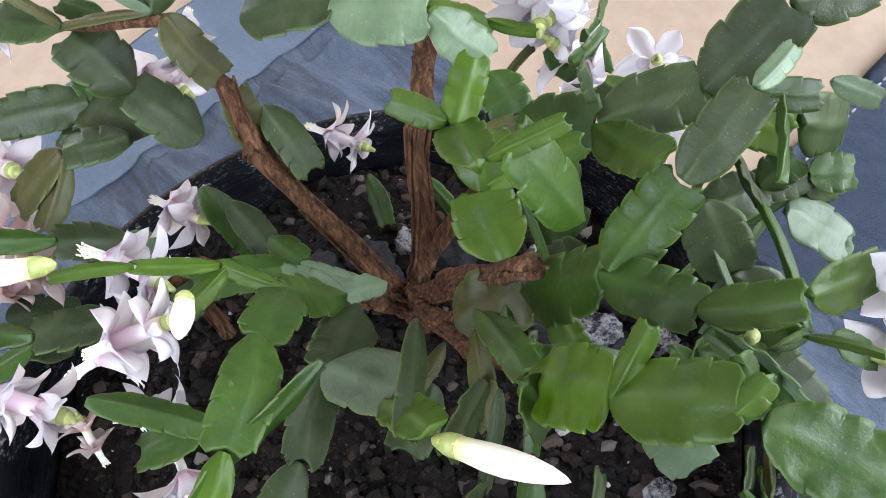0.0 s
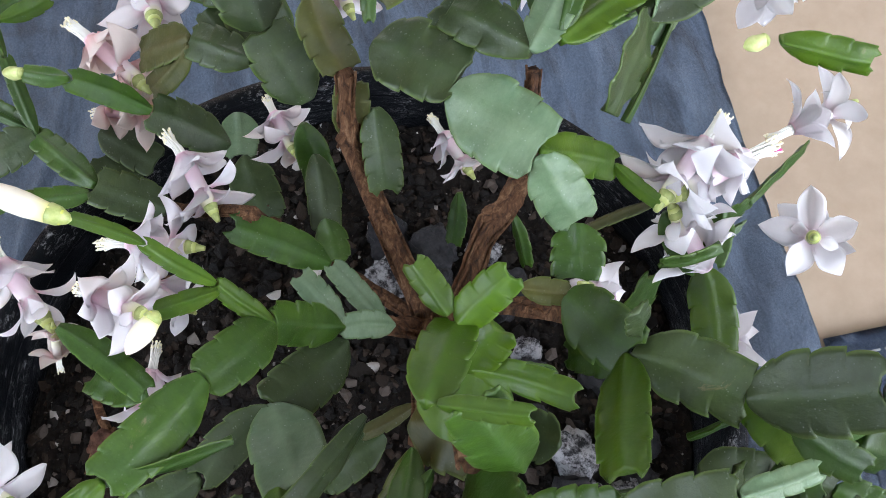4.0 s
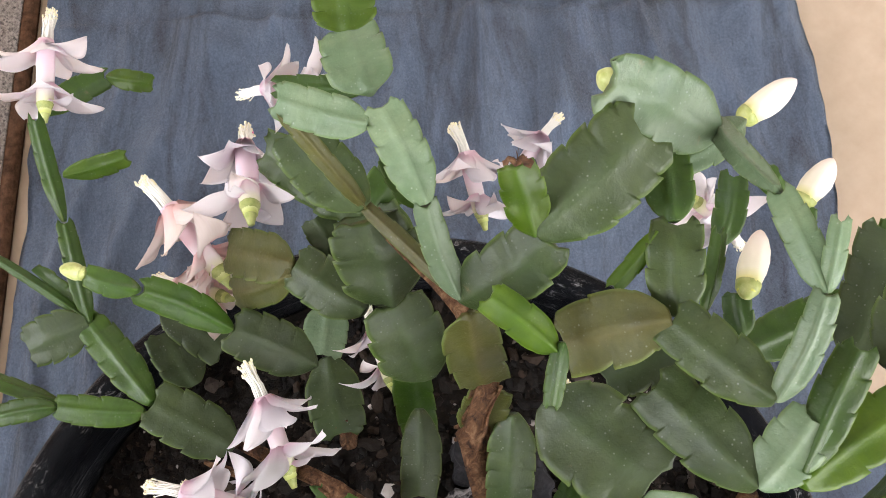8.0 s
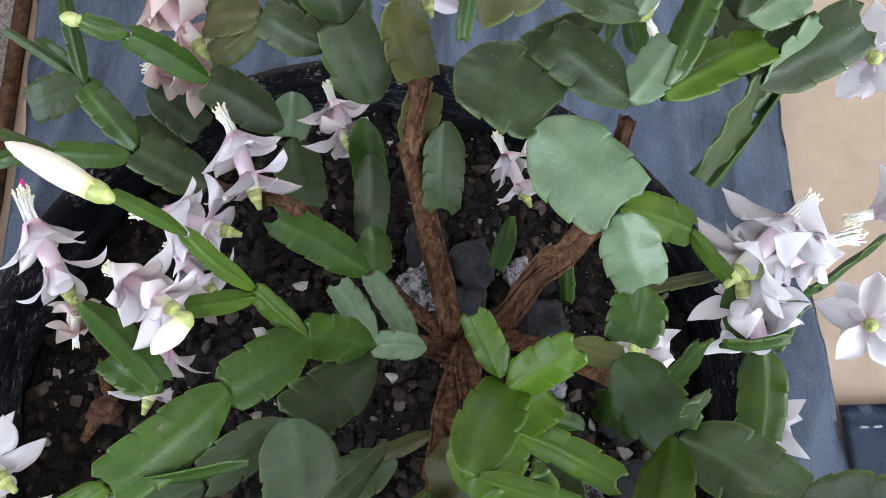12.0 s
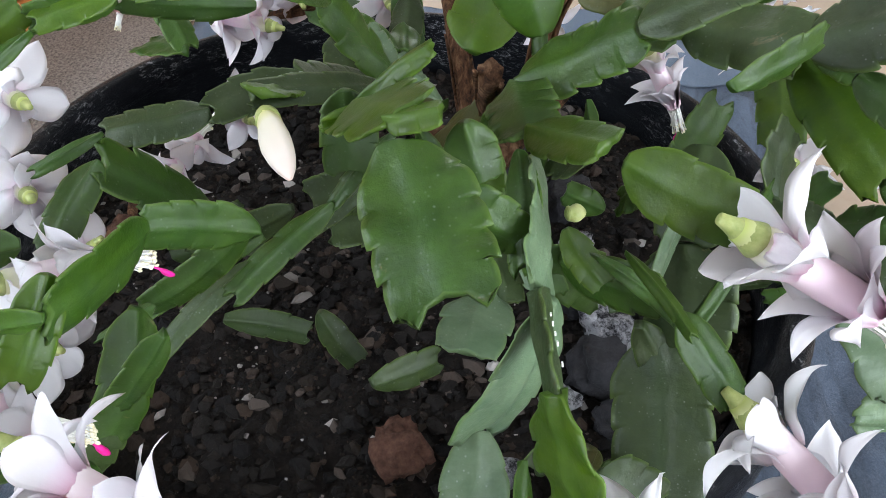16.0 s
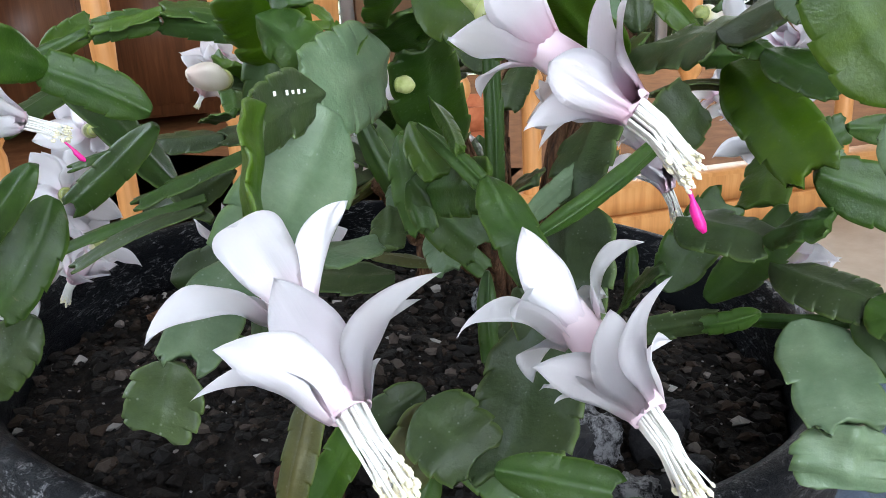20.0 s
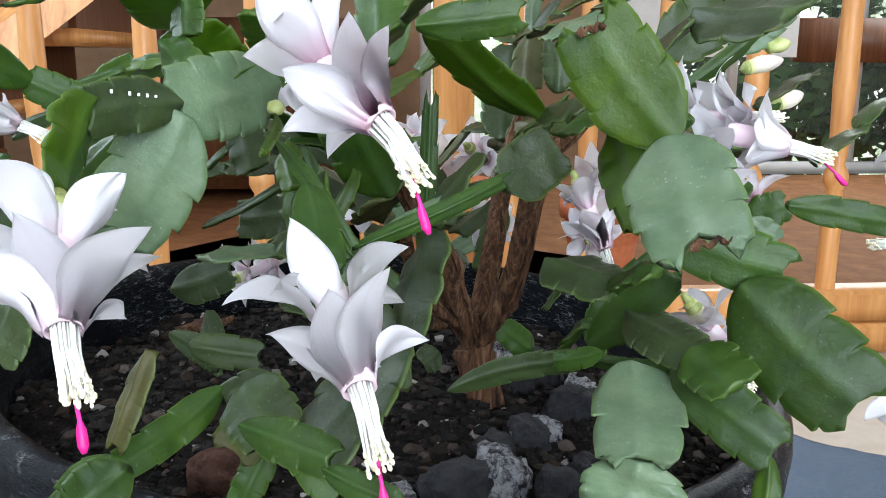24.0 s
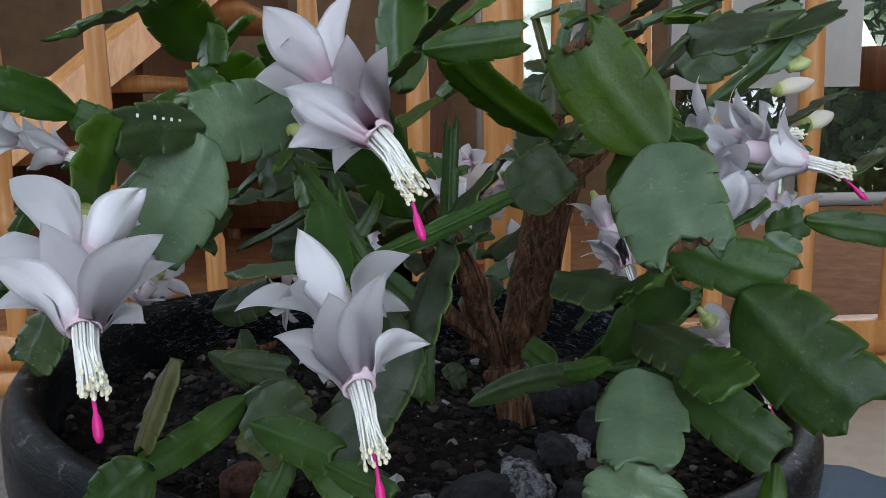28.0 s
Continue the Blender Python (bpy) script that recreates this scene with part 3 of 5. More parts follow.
bm = bmesh.new()
NR, NA = 70, 200
prev = None
for i in range(NR + 1):
    r = 0.0015 + (0.1875 - 0.0015) * i / NR
    ring = []
    for k in range(NA):
        a = 2 * math.pi * k / NA
        x, y = r * math.cos(a), r * math.sin(a)
        ring.append(bm.verts.new((x, y, soil_height(x, y))))
    if prev:
        for k in range(NA):
            bm.faces.new((prev[k], prev[(k + 1) % NA], ring[(k + 1) % NA], ring[k]))
    prev = ring
soil = part("soil", bm, SOIL, m=TILT)
tagged(soil, "dark crumbly potting soil filling the black pot", "soil", kind="stuff")

ICO = bmesh.new()
bmesh.ops.create_icosphere(ICO, subdivisions=1, radius=1)
ICO_M = bpy.data.meshes.new("grain_shape")
ICO.to_mesh(ICO_M)
ICO.free()
ICO_V = np.array([tuple(v.co) for v in ICO_M.vertices])
ICO_F = [list(fc.vertices) for fc in ICO_M.polygons]
bpy.data.meshes.remove(ICO_M)
rng = np.random.default_rng(7)
N = 17000
vs, fs = [], []
for i in range(N):
    r = 0.186 * math.sqrt(rng.random())
    a = rng.random() * 2 * math.pi
    x, y = r * math.cos(a), r * math.sin(a)
    s = 0.0006 + 0.0036 * rng.random() ** 7
    q = ICO_V * (s * (0.45 + 1.0 * rng.random((len(ICO_V), 3))) * (1.0 + 0.7 * rng.random(), 1.0, 0.7)) + (x, y, soil_height(x, y) + s * 0.4)
    turn = rng.random() * 6.283
    q = (q - (x, y, 0)) @ np.array(((math.cos(turn), math.sin(turn), 0), (-math.sin(turn), math.cos(turn), 0), (0, 0, 1))) + (x, y, 0)
    vs.append(q)
    fs += [[len(ICO_V) * i + k for k in fc] for fc in ICO_F]
me = bpy.data.meshes.new("soil_grains")
me.from_pydata(np.concatenate(vs).tolist(), [], fs)
me.materials.append(GRAIN)
tagged(shared("soil_grains", me, None, "", TILT), "loose dark grit and bark crumbs on the soil", "grit", kind="stuff")


def rock(x, y, r, material, seed, label, group=""):
    """A rough lump that sits half sunk in the soil."""
    bm = bmesh.new()
    bmesh.ops.create_icosphere(bm, subdivisions=4, radius=1)
    o = Vector((seed * 3.1, seed * 1.7, 0))
    for v in bm.verts:
        n1 = noise.noise(v.co * 1.1 + o) * 0.42 + noise.noise(v.co * 2.6 + o) * 0.2 + noise.noise(v.co * 7 + o) * 0.10 + noise.noise(v.co * 16 + o) * 0.05
        n1 += 0.10 * abs(noise.noise(v.co * 4.2 + o))
        q = Vector([math.copysign(abs(c) ** 0.72, c) for c in v.co])
        v.co = Vector((q.x * 1.05, q.y * 0.95, q.z * 0.85)) * (0.88 + n1)
    bmesh.ops.scale(bm, vec=(r, r, r), verts=bm.verts[:])
    ob = part("rock", bm, material, m=TILT @ Matrix.Translation((x, y, soil_height(x, y) + r * 0.35)) @ pose(0, 0, 0, 0, 0, seed * 47))
    return tagged(ob, label, "rock", group)


for i, (x, y, r, mt) in enumerate([(0.028, -0.128, 0.0125, BLACKROCK), (0.051, -0.111, 0.0115, LAVA), (0.053, -0.145, 0.0085, LAVA), (0.041, -0.131, 0.0055, LAVA), (0.075, -0.121, 0.0105, BLACKROCK),
                                   (0.006, -0.130, 0.007, LAVA), (0.019, -0.151, 0.0085, BLACKROCK), (0.066, -0.147, 0.0075, BLACKROCK), (0.082, -0.138, 0.007, BLACKROCK), (0.069, -0.066, 0.009, BLACKROCK),
                                   (0.100, -0.026, 0.0115, BLACKROCK), (0.080, -0.055, 0.007, LAVA), (0.092, 0.028, 0.013, BLACKROCK), (0.080, 0.052, 0.011, BLACKROCK), (0.062, 0.035, 0.012, LAVA),
                                   (0.075, 0.012, 0.010, BLACKROCK), (0.112, 0.005, 0.009, LAVA), (-0.037, -0.146, 0.0065, LAVA), (0.095, -0.095, 0.009, BLACKROCK), (0.050, -0.086, 0.008, BLACKROCK)]):
    rock(x, y, r * 1.18, mt, i + 1, "grey crusted lava rock lying on the soil" if mt is LAVA else "rough black rock lying on the soil", "rocks on the soil")
rock(-0.068, -0.112, 0.0135, REDROCK, 40, "reddish brown porous stone in the soil", "rocks on the soil")
rock(-0.114, 0.088, 0.008, REDROCK, 41, "reddish brown porous stone in the soil", "rocks on the soil")
for i, (x, y, a) in enumerate([(-0.118, 0.085, 20), (-0.105, 0.10, 75), (-0.02, 0.13, 130)]):
    chip = sweep([(-0.014, 0, 0), (-0.004, 0.001, 0.001), (0.006, 0, 0), (0.014, -0.001, 0.0015)], [0.0018, 0.0034, 0.003, 0.0012], 8, 0.5, 0.3, i)
    tagged(part("bark_chip", chip, bark, m=TILT @ Matrix.Translation((x, y, soil_height(x, y) + 0.003)) @ pose(0, 0, 0, 0, 0, a)), "dry pale brown bark chip on the soil", "bark chip", "bark chips on the soil")

# ---------- the holiday cactus
ROOT = Matrix.Translation((0.045, -0.015, 0.315))
plant = empty("holiday_cactus", ROOT, "flowering holiday cactus with flat jointed green stems and white blossoms", "plant")
RNG = random.Random(11)


def segment(base, tip, width, normal, material, horns=None):
    """One flat jointed stem piece: narrow foot, scalloped and toothed margins, blunt horned end, thick midrib."""
    base, tip = Vector(base), Vector(tip)
    way = tip - base
    L = way.length
    nu, nv = 60, 12
    k = RNG.choice((2, 3, 3, 3)) if L < 1.5 * width or L < 0.03 else RNG.choice((3, 3, 4))
    ph = [RNG.uniform(-0.07, 0.07), RNG.uniform(-0.07, 0.07)]
    notch = [RNG.uniform(0.08, 0.20), RNG.uniform(0.08, 0.20)]
    bow = RNG.uniform(-0.03, 0.07) * L
    cup = RNG.choice((-1, 1, 1)) * RNG.uniform(0.01, 0.07) * width
    wave = RNG.uniform(0.006, 0.022) * width
    tw = RNG.uniform(-0.18, 0.18)
    side = RNG.uniform(-0.04, 0.04) * L
    thick = 0.0011 + 0.0006 * RNG.random()
    slim = RNG.uniform(0.30, 0.46)
    foot = RNG.uniform(0.20, 0.30)
    end = RNG.uniform(0.14, 0.26)
    horns = horns or RNG.uniform(0.035, 0.085)

    def place(u, s):
        return (u + ph[s] - 0.20) / 0.78 * k

    def half(u, s):
        body = foot + (1 - foot) * math.sin(min(1.0, u / slim) * math.pi / 2) ** 0.8
        if u > 0.62:
            body -= end * ((u - 0.62) / 0.38) ** 2.0
        if u > 0.965:
            body *= 1 - 0.22 * ((u - 0.965) / 0.035) ** 2
        q = place(u, s)
        if q > 0:
            f = q - math.floor(q)
            lobe = math.sin(min(1.0, f / 0.60) * math.pi / 2) ** 0.7 + 0.30 * max(0.0, f - 0.5)
            if f > 0.93:
                lobe -= lobe * ((f - 0.93) / 0.07)
            body *= 1 - notch[s] * min(1.0, 2.2 * u) * (1 - lobe)
        return body * width / 2

    def tooth(u, s):
        q = place(u, s)
        return math.exp(-((q - math.floor(q) - 0.92) / 0.07) ** 2) if q > 0 and u < 0.97 else 0.0

    bm = bmesh.new()
    rim = bm.verts.layers.float.new("rim")
    top, low = [], []
    for i in range(nu + 1):
        u = i / nu
        rt, rl = [], []
        for j in range(nv + 1):
            v = -1 + 2 * j / nv
            s = 0 if v < 0 else 1
            h = half(u, s)
            peak = max(0.0, 1 - abs(abs(v) - 0.80) / 0.30)
            horn = horns * L * (u ** 9) * (peak ** 1.3 - 0.6 * (1 - abs(v)) ** 1.5)
            x = v * h + side * math.sin(u * math.pi)
            y = u * L + horn + tooth(u, s) * (abs(v) ** 5) * 0.050 * L
            z = bow * math.sin(u * math.pi) + cup * (0.65 * abs(v) + 0.35 * v * v) * (1 - 0.3 * u) + wave * math.sin(u * 11 + v * 2) + 1.4 * wave * abs(v) ** 3 * math.sin(u * 6.283 * k + s * 2) + tw * v * h * (u - 0.4)
            rib = math.exp(-(v * h / (0.085 * width)) ** 2)
            edge = 1 - abs(v) ** 3
            t = thick * (0.16 + 0.62 * edge + 0.95 * rib * (1.15 - 0.5 * u))
            rt.append(bm.verts.new((x, y, z + t)))
            rl.append(bm.verts.new((x, y, z - t * 0.9)))
            rt[-1][rim] = rl[-1][rim] = max(abs(v) ** 9, u ** 30 * 0.7)
        top.append(rt)
        low.append(rl)
    for i in range(nu):
        for j in range(nv):
            bm.faces.new((top[i][j], top[i][j + 1], top[i + 1][j + 1], top[i + 1][j]))
            bm.faces.new((low[i][j + 1], low[i][j], low[i + 1][j], low[i + 1][j + 1]))
        bm.faces.new((top[i + 1][0], low[i + 1][0], low[i][0], top[i][0]))
        bm.faces.new((top[i][nv], low[i][nv], low[i + 1][nv], top[i + 1][nv]))
    for j in range(nv):
        bm.faces.new((top[0][j + 1], top[0][j], low[0][j], low[0][j + 1]))
        bm.faces.new((top[nu][j], top[nu][j + 1], low[nu][j + 1], low[nu][j]))
    return part("stem_segment", bm, material, plant, LABELS[material.name], m=at(base, way, normal))


LABELS = {"leaf_young": "bright green young stem segment", "leaf_mid": "glossy green stem segment", "leaf_old": "dusty dark green stem segment", "leaf_pale_sheen": "dusty stem segment with sky sheen painted in pale grey-green", "leaf_brown": "olive old stem segment with corky midrib"}


def woody_stem(points, r0, r1):
    """An old corky stem, knotted at its joints."""
    pts = [Vector(p) for p in points]
    fine, rad = [], []
    n = 9
    total = len(pts) - 1
    for i in range(total):
        for j in range(n + (i == total - 1)):
            f = j / n
            k = i + f
            fine.append(pts[i].lerp(pts[i + 1], f) + Vector((noise.noise((k * 2, 1, r0 * 900)), noise.noise((k * 2, 7, r0 * 900)), noise.noise((k * 2, 13, r0 * 900)))) * r0 * 0.35)
            knot = 1 + 0.28 * math.exp(-(min(f, 1 - f) / 0.1) ** 2)
            rad.append((r0 + (r1 - r0) * k / total) * knot)
    ob = part("woody_stem", sweep(fine, rad, 18, 0.8, 0.30, r0 * 1000), bark, plant, "brown corky woody stem")
    for s in range(9):
        a = s / 9 * 6.283
        i0, i1 = RNG.randint(0, 3), len(fine) - RNG.randint(0, 3)
        line = [p + Vector((math.cos(a + i * 0.12), math.sin(a + i * 0.12), 0.5 * math.sin(a * 2))) * rad[i] * (0.93 + 0.12 * noise.noise((i * 0.4, s, 3))) for i, p in enumerate(fine)][i0:i1]
        part("bark_strand", sweep(line, [rad[0] * 0.11 * (1 + 0.5 * noise.noise((i * 0.7, s, 9))) for i in range(len(line))], 5), bark, ob)
    return ob


def petal_mesh(name, curl, cup, seed, point):
    """A unit petal: y along it, x across, narrow at the foot, broad past the middle, with a short soft point."""
    bm = bmesh.new()
    nu, nv = 20, 8
    grid = []
    for i in range(nu + 1):
        u = i / nu
        w = (0.46 + 0.54 * math.sin(min(1, u / 0.58) * math.pi / 2) ** 1.2) if u < 0.58 else max(0.0, 1 - ((u - 0.58) / 0.42) ** point)
        w = w * 0.5 * (1 + 0.03 * math.sin(u * 13 + seed)) + 0.004
        row = []
        for j in range(nv + 1):
            v = -1 + 2 * j / nv
            ang = curl * u ** 2.4
            z = -math.sin(ang) * u * 0.75 + cup * v * v * w * (1.1 - 0.9 * u) + 0.022 * math.sin(v * 3 + u * 5 + seed) * u + 0.022 * abs(v) ** 3 * math.sin(u * 12 + seed * 3 + (0 if v < 0 else 2)) - 0.018 * math.exp(-(v / 0.22) ** 2)
            row.append(bm.verts.new((v * w, math.cos(ang * 0.6) * u, z)))
        grid.append(row)
    for i in range(nu):
        for j in range(nv):
            bm.faces.new((grid[i][j], grid[i][j + 1], grid[i + 1][j + 1], grid[i + 1][j]))
    bmesh.ops.solidify(bm, geom=bm.faces[:], thickness=0.010)
    me = bpy.data.meshes.new(name)
    bm.to_mesh(me)
    bm.free()
    me.polygons.foreach_set("use_smooth", [True] * len(me.polygons))
    return me


PETAL_MESHES = []
for pm in PETALS:
    kinds = []
    for n, (curl, cup, point) in enumerate([(-0.25, -0.45, 2.0), (-0.50, -0.35, 1.8), (-0.10, -0.55, 2.2), (-0.85, -0.25, 1.7), (0.12, -0.50, 2.0), (-1.35, 0.10, 1.8)]):
        me = petal_mesh("petal", curl, cup, n * 2.1, point)
        me.materials.append(pm)
        kinds.append(me)
    PETAL_MESHES.append(kinds)


def flower(base, way, L, openness, tone, style):
    """A blossom: slender tube, two tiers of broad petals swept back from the mouth, stamens in a bundle, a magenta style."""
    base, way = Vector(base), Vector(way).normalized()
    m0 = Matrix.Translation(base) @ way.to_track_quat("Z", "Y").to_matrix().to_4x4() @ pose(0, 0, 0, 0, 0, RNG.uniform(0, 360))
    body = part("flower", lathe([(0.0001, 0), (0.045 * L, 0.01 * L), (0.070 * L, 0.14 * L), (0.070 * L, 0.24 * L), (0.074 * L, 0.42 * L), (0.070 * L, 0.60 * L), (0.064 * L, 0.652 * L), (0.054 * L, 0.65 * L), (0.05 * L, 0.3 * L)], 20, 0.05), TUBE, plant,
                ("white blossom with a blush pink throat", "white blossom with a pink tube and throat", "blossom with backlit shade painted pinkish-beige")[tone], m=m0)
    part("calyx", lathe([(0.0001, -0.07 * L), (0.022 * L, -0.068 * L), (0.030 * L, -0.03 * L), (0.046 * L, 0.03 * L), (0.062 * L, 0.07 * L), (0.069 * L, 0.095 * L), (0.062 * L, 0.105 * L)], 18), CALYX, body, "yellow-green calyx", m=m0)
    # petals: how many, how far up the tube, the least and greatest angle off the axis, length, width, shapes, distance from the axis
    if style:
        tiers = [(2, 0.15, 95, 130, 0.20, 0.11, (1, 3), 0.060), (5, 0.31, 142, 164, 0.39, 0.20, (0, 1, 1, 3, 5), 0.066), (7, 0.668, 152, 169, 0.40, 0.215, (0, 1, 1, 3, 3), 0.062)]
    else:
        tiers = [(2, 0.15, 90, 125, 0.22, 0.13, (1, 3), 0.060), (5, 0.28, 108, 145, 0.45, 0.27, (0, 1, 1, 2, 3), 0.066), (7, 0.66, 122, 158, 0.45, 0.28, (0, 0, 1, 2, 3), 0.062)]
    down = m0.to_3x3().inverted() @ Vector((0, 0, -1))
    down.z = 0
    for count, z, a0, a1, ln, wd, kinds, r0 in tiers:
        turn = RNG.uniform(0, 6.28)
        for i in range(count):
            phi = turn + 6.283 * i / count + RNG.uniform(-0.14, 0.14)
            out = Vector((math.cos(phi), math.sin(phi), 0))
            low = out.dot(down)
            th = radians(RNG.uniform(a0, a1) - 12 * (openness - 0.5))
            d = out * math.sin(th) + Vector((0, 0, 1)) * math.cos(th)
            inward = Vector((0, 0, 1)) * math.sin(th) - out * math.cos(th)
            p0 = out * r0 * L + Vector((0, 0, (z + RNG.uniform(-0.03, 0.0)) * L))
            s = RNG.uniform(0.82, 1.05) * (1 - 0.12 * max(0, low))
            pm = at(p0, d, inward) @ pose(0, 0, 0, 0, RNG.uniform(-12, 12), RNG.uniform(-8, 8)) @ Matrix.Diagonal((wd * L * RNG.uniform(0.88, 1.08), ln * L * s, ln * L * s * RNG.uniform(0.8, 1.1), 1))
            shared("petal", PETAL_MESHES[tone][RNG.choice(kinds)], body, "", m0 @ pm)
    fil, an = bmesh.new(), bmesh.new()
    lean = Vector((RNG.uniform(-0.04, 0.04), RNG.uniform(-0.04, 0.04), 0)) + down * 0.05

    def join(dst, src):
        src.verts.index_update()
        vv = [dst.verts.new(v.co) for v in src.verts]
        for fc in src.faces:
            dst.faces.new([vv[v.index] for v in fc.verts])
        src.free()

    for i in range(56):
        phi = 6.283 * i / 56 + RNG.uniform(-0.2, 0.2)
        o = Vector((math.cos(phi), math.sin(phi), 0))
        end = RNG.uniform(0.83, 0.94)
        spread = RNG.uniform(0.01, 0.062)
        rr = RNG.uniform(0.012, 0.055)
        line = [o * rr * L + Vector((0, 0, 0.5 * L)), o * rr * L * 0.85 + lean * 0.3 * L + Vector((0, 0, 0.74 * L)), o * spread * L + lean * L + Vector((0, 0, end * L))]
        join(fil, sweep(line, [0.0075 * L, 0.0060 * L, 0.0046 * L], 4))
        b = bmesh.new()
        bmesh.ops.create_icosphere(b, subdivisions=1, radius=RNG.uniform(0.009, 0.014) * L)
        bmesh.ops.scale(b, vec=(0.8, 0.8, 1.35), verts=b.verts[:])
        bmesh.ops.translate(b, vec=line[-1], verts=b.verts[:])
        join(an, b)
    part("stamen_tuft", fil, FILAMENT, body, "bundle of thin white stamens", m=m0)
    part("pollen_tip", an, ANTHER, body, "cream pollen tips", m=m0)
    if style:
        line = [Vector((0, 0, 0.4 * L)), lean * 0.4 * L + Vector((0, 0, 0.8 * L)), (lean * 1.1 + down * 0.08) * L + Vector((0, 0, 0.96 * L)), (lean * 1.2 + down * 0.10) * L + Vector((0, 0, 0.985 * L)), (lean * 1.3 + down * 0.13) * L + Vector((0, 0, 1.03 * L)), (lean * 1.35 + down * 0.14) * L + Vector((0, 0, 1.055 * L))]
        part("style", sweep(line, [0.008 * L, 0.008 * L, 0.008 * L, 0.018 * L, 0.020 * L, 0.009 * L], 8), STYLE, body, "magenta style tip", m=m0)
    return body


def leaf_marks(start, step, up, normal):
    """Small pale unreadable marks on a stem segment."""
    for i, h in enumerate((0.9, 0.0, 1.0, 0.7, 0.9, 0.6)):
        if h:
            part("mark", box(-0.00035, 0.00035, -0.0006 * h, 0.0006 * h, -0.0002, 0.0002), FILAMENT, plant, "tiny pale mark on a stem segment", m=at(Vector(start) + Vector(step) * i, up, normal), smooth=False)


def bud(base, tip, width, green):
    """A closed pointed bud, with overlapping petals that leave faint ridges."""
    base, tip = Vector(base), Vector(tip)
    way = tip - base
    L, r = way.length, width / 2
    m0 = Matrix.Translation(base) @ way.to_track_quat("Z", "Y").to_matrix().to_4x4()
    prof = [(0.3, 0.0), (0.62, 0.06), (0.80, 0.18), (0.84, 0.26), (0.98, 0.40), (1.0, 0.55), (0.86, 0.72), (0.60, 0.86), (0.28, 0.96), (0.03, 1.0)]
    bm = bmesh.new()
    n, rings = 24, []
    for pr, pz in prof:
        ring = []
        for i in range(n):
            a = 6.283 * i / n
            q = pr * r * (1 + 0.07 * math.cos(3 * a + pz * 5))
            ring.append(bm.verts.new((q * math.cos(a), q * math.sin(a), pz * L)))
        rings.append(ring)
    for a, b in zip(rings, rings[1:]):
        for i in range(n):
            bm.faces.new((a[i], a[(i + 1) % n], b[(i + 1) % n], b[i]))
    bm.faces.new(rings[-1])
    bm.faces.new(rings[0][::-1])
    ob = part("flower_bud", bm, GREENBUD if green else BUD, plant, "small yellow-green flower bud" if green else "closed cream-white pointed flower bud", m=m0)
    part("calyx", lathe([(0.0001, -0.03 * L), (0.40 * r, 0.0), (0.80 * r, 0.10 * L), (0.86 * r, 0.19 * L), (0.6 * r, 0.2 * L)], 16), CALYX, ob, "yellow-green calyx", m=m0)
    return ob


def areole(a, b, way, seed):
    """The brown bristly scar across the blunt end of a stem segment."""
    a, b, way = Vector(a), Vector(b), Vector(way).normalized()
    rng = random.Random(seed)
    line = [a.lerp(b, i / 9) + way * 0.0009 * math.sin(i * 1.7 + seed) for i in range(10)]
    bm = sweep(line, [0.0007 + 0.0007 * rng.random() for _ in line], 6, 0.7, 0.4, seed)
    ob = part("areole", bm, bark, plant, "brown bristly scar on a segment's end")
    for i in range(7):
        p = a.lerp(b, rng.random())
        q = p + (way + Vector((rng.gauss(0, 0.5), rng.gauss(0, 0.5), rng.gauss(0, 0.5)))) * rng.uniform(0.0012, 0.0028)
        part("bristle", sweep([p, p.lerp(q, 0.5), q], [0.00013, 0.0001, 0.00006], 4), bark, ob)
    return ob


woody_stem([(0.0596, -0.0147, 0.2876), (0.0466, -0.0107, 0.3476)], 0.0105, 0.0095)
woody_stem([(0.0466, -0.0107, 0.3476), (0.0728, 0.0563, 0.4435)], 0.0066, 0.0052)
woody_stem([(0.0728, 0.0563, 0.4435), (0.0851, 0.0641, 0.4774)], 0.0060, 0.0040)
woody_stem([(0.0466, -0.0107, 0.3476), (0.0606, -0.0207, 0.3756), (0.0819, -0.0253, 0.4551), (0.1059, -0.0284, 0.4781)], 0.0067, 0.0046)
woody_stem([(0.0851, 0.0641, 0.4774), (0.0905, 0.0850, 0.5120), (0.0890, 0.1300, 0.5090)], 0.0036, 0.0020)
woody_stem([(0.1059, -0.0284, 0.4781), (0.1170, -0.0150, 0.5180)], 0.0042, 0.0026)
woody_stem([(0.0606, -0.0207, 0.3756), (0.0675, -0.0765, 0.4594)], 0.0050, 0.0038)
woody_stem([(0.0466, -0.0107, 0.3476), (0.0267, -0.0025, 0.3834)], 0.0065, 0.0045)
woody_stem([(0.0466, -0.0107, 0.3476), (0.0306, -0.0407, 0.3976), (-0.0078, -0.0885, 0.4765)], 0.0066, 0.0046)
woody_stem([(0.0466, -0.0107, 0.3476), (0.0388, 0.0343, 0.3580), (0.0186, 0.0762, 0.4222), (-0.0027, 0.1228, 0.3981)], 0.0040, 0.0028)
woody_stem([(0.0437, -0.0150, 0.3616), (0.0149, -0.0369, 0.3849), (-0.0089, -0.0577, 0.4048)], 0.0058, 0.0042)
woody_stem([(-0.0089, -0.0577, 0.4048), (-0.0280, -0.0740, 0.4330)], 0.0036, 0.0026)
woody_stem([(0.0149, -0.0369, 0.3849), (0.0060, -0.0780, 0.4290)], 0.0040, 0.0030)
woody_stem([(0.0351, 0.1029, 0.3222), (0.0380, 0.1107, 0.3581)], 0.0050, 0.0040)
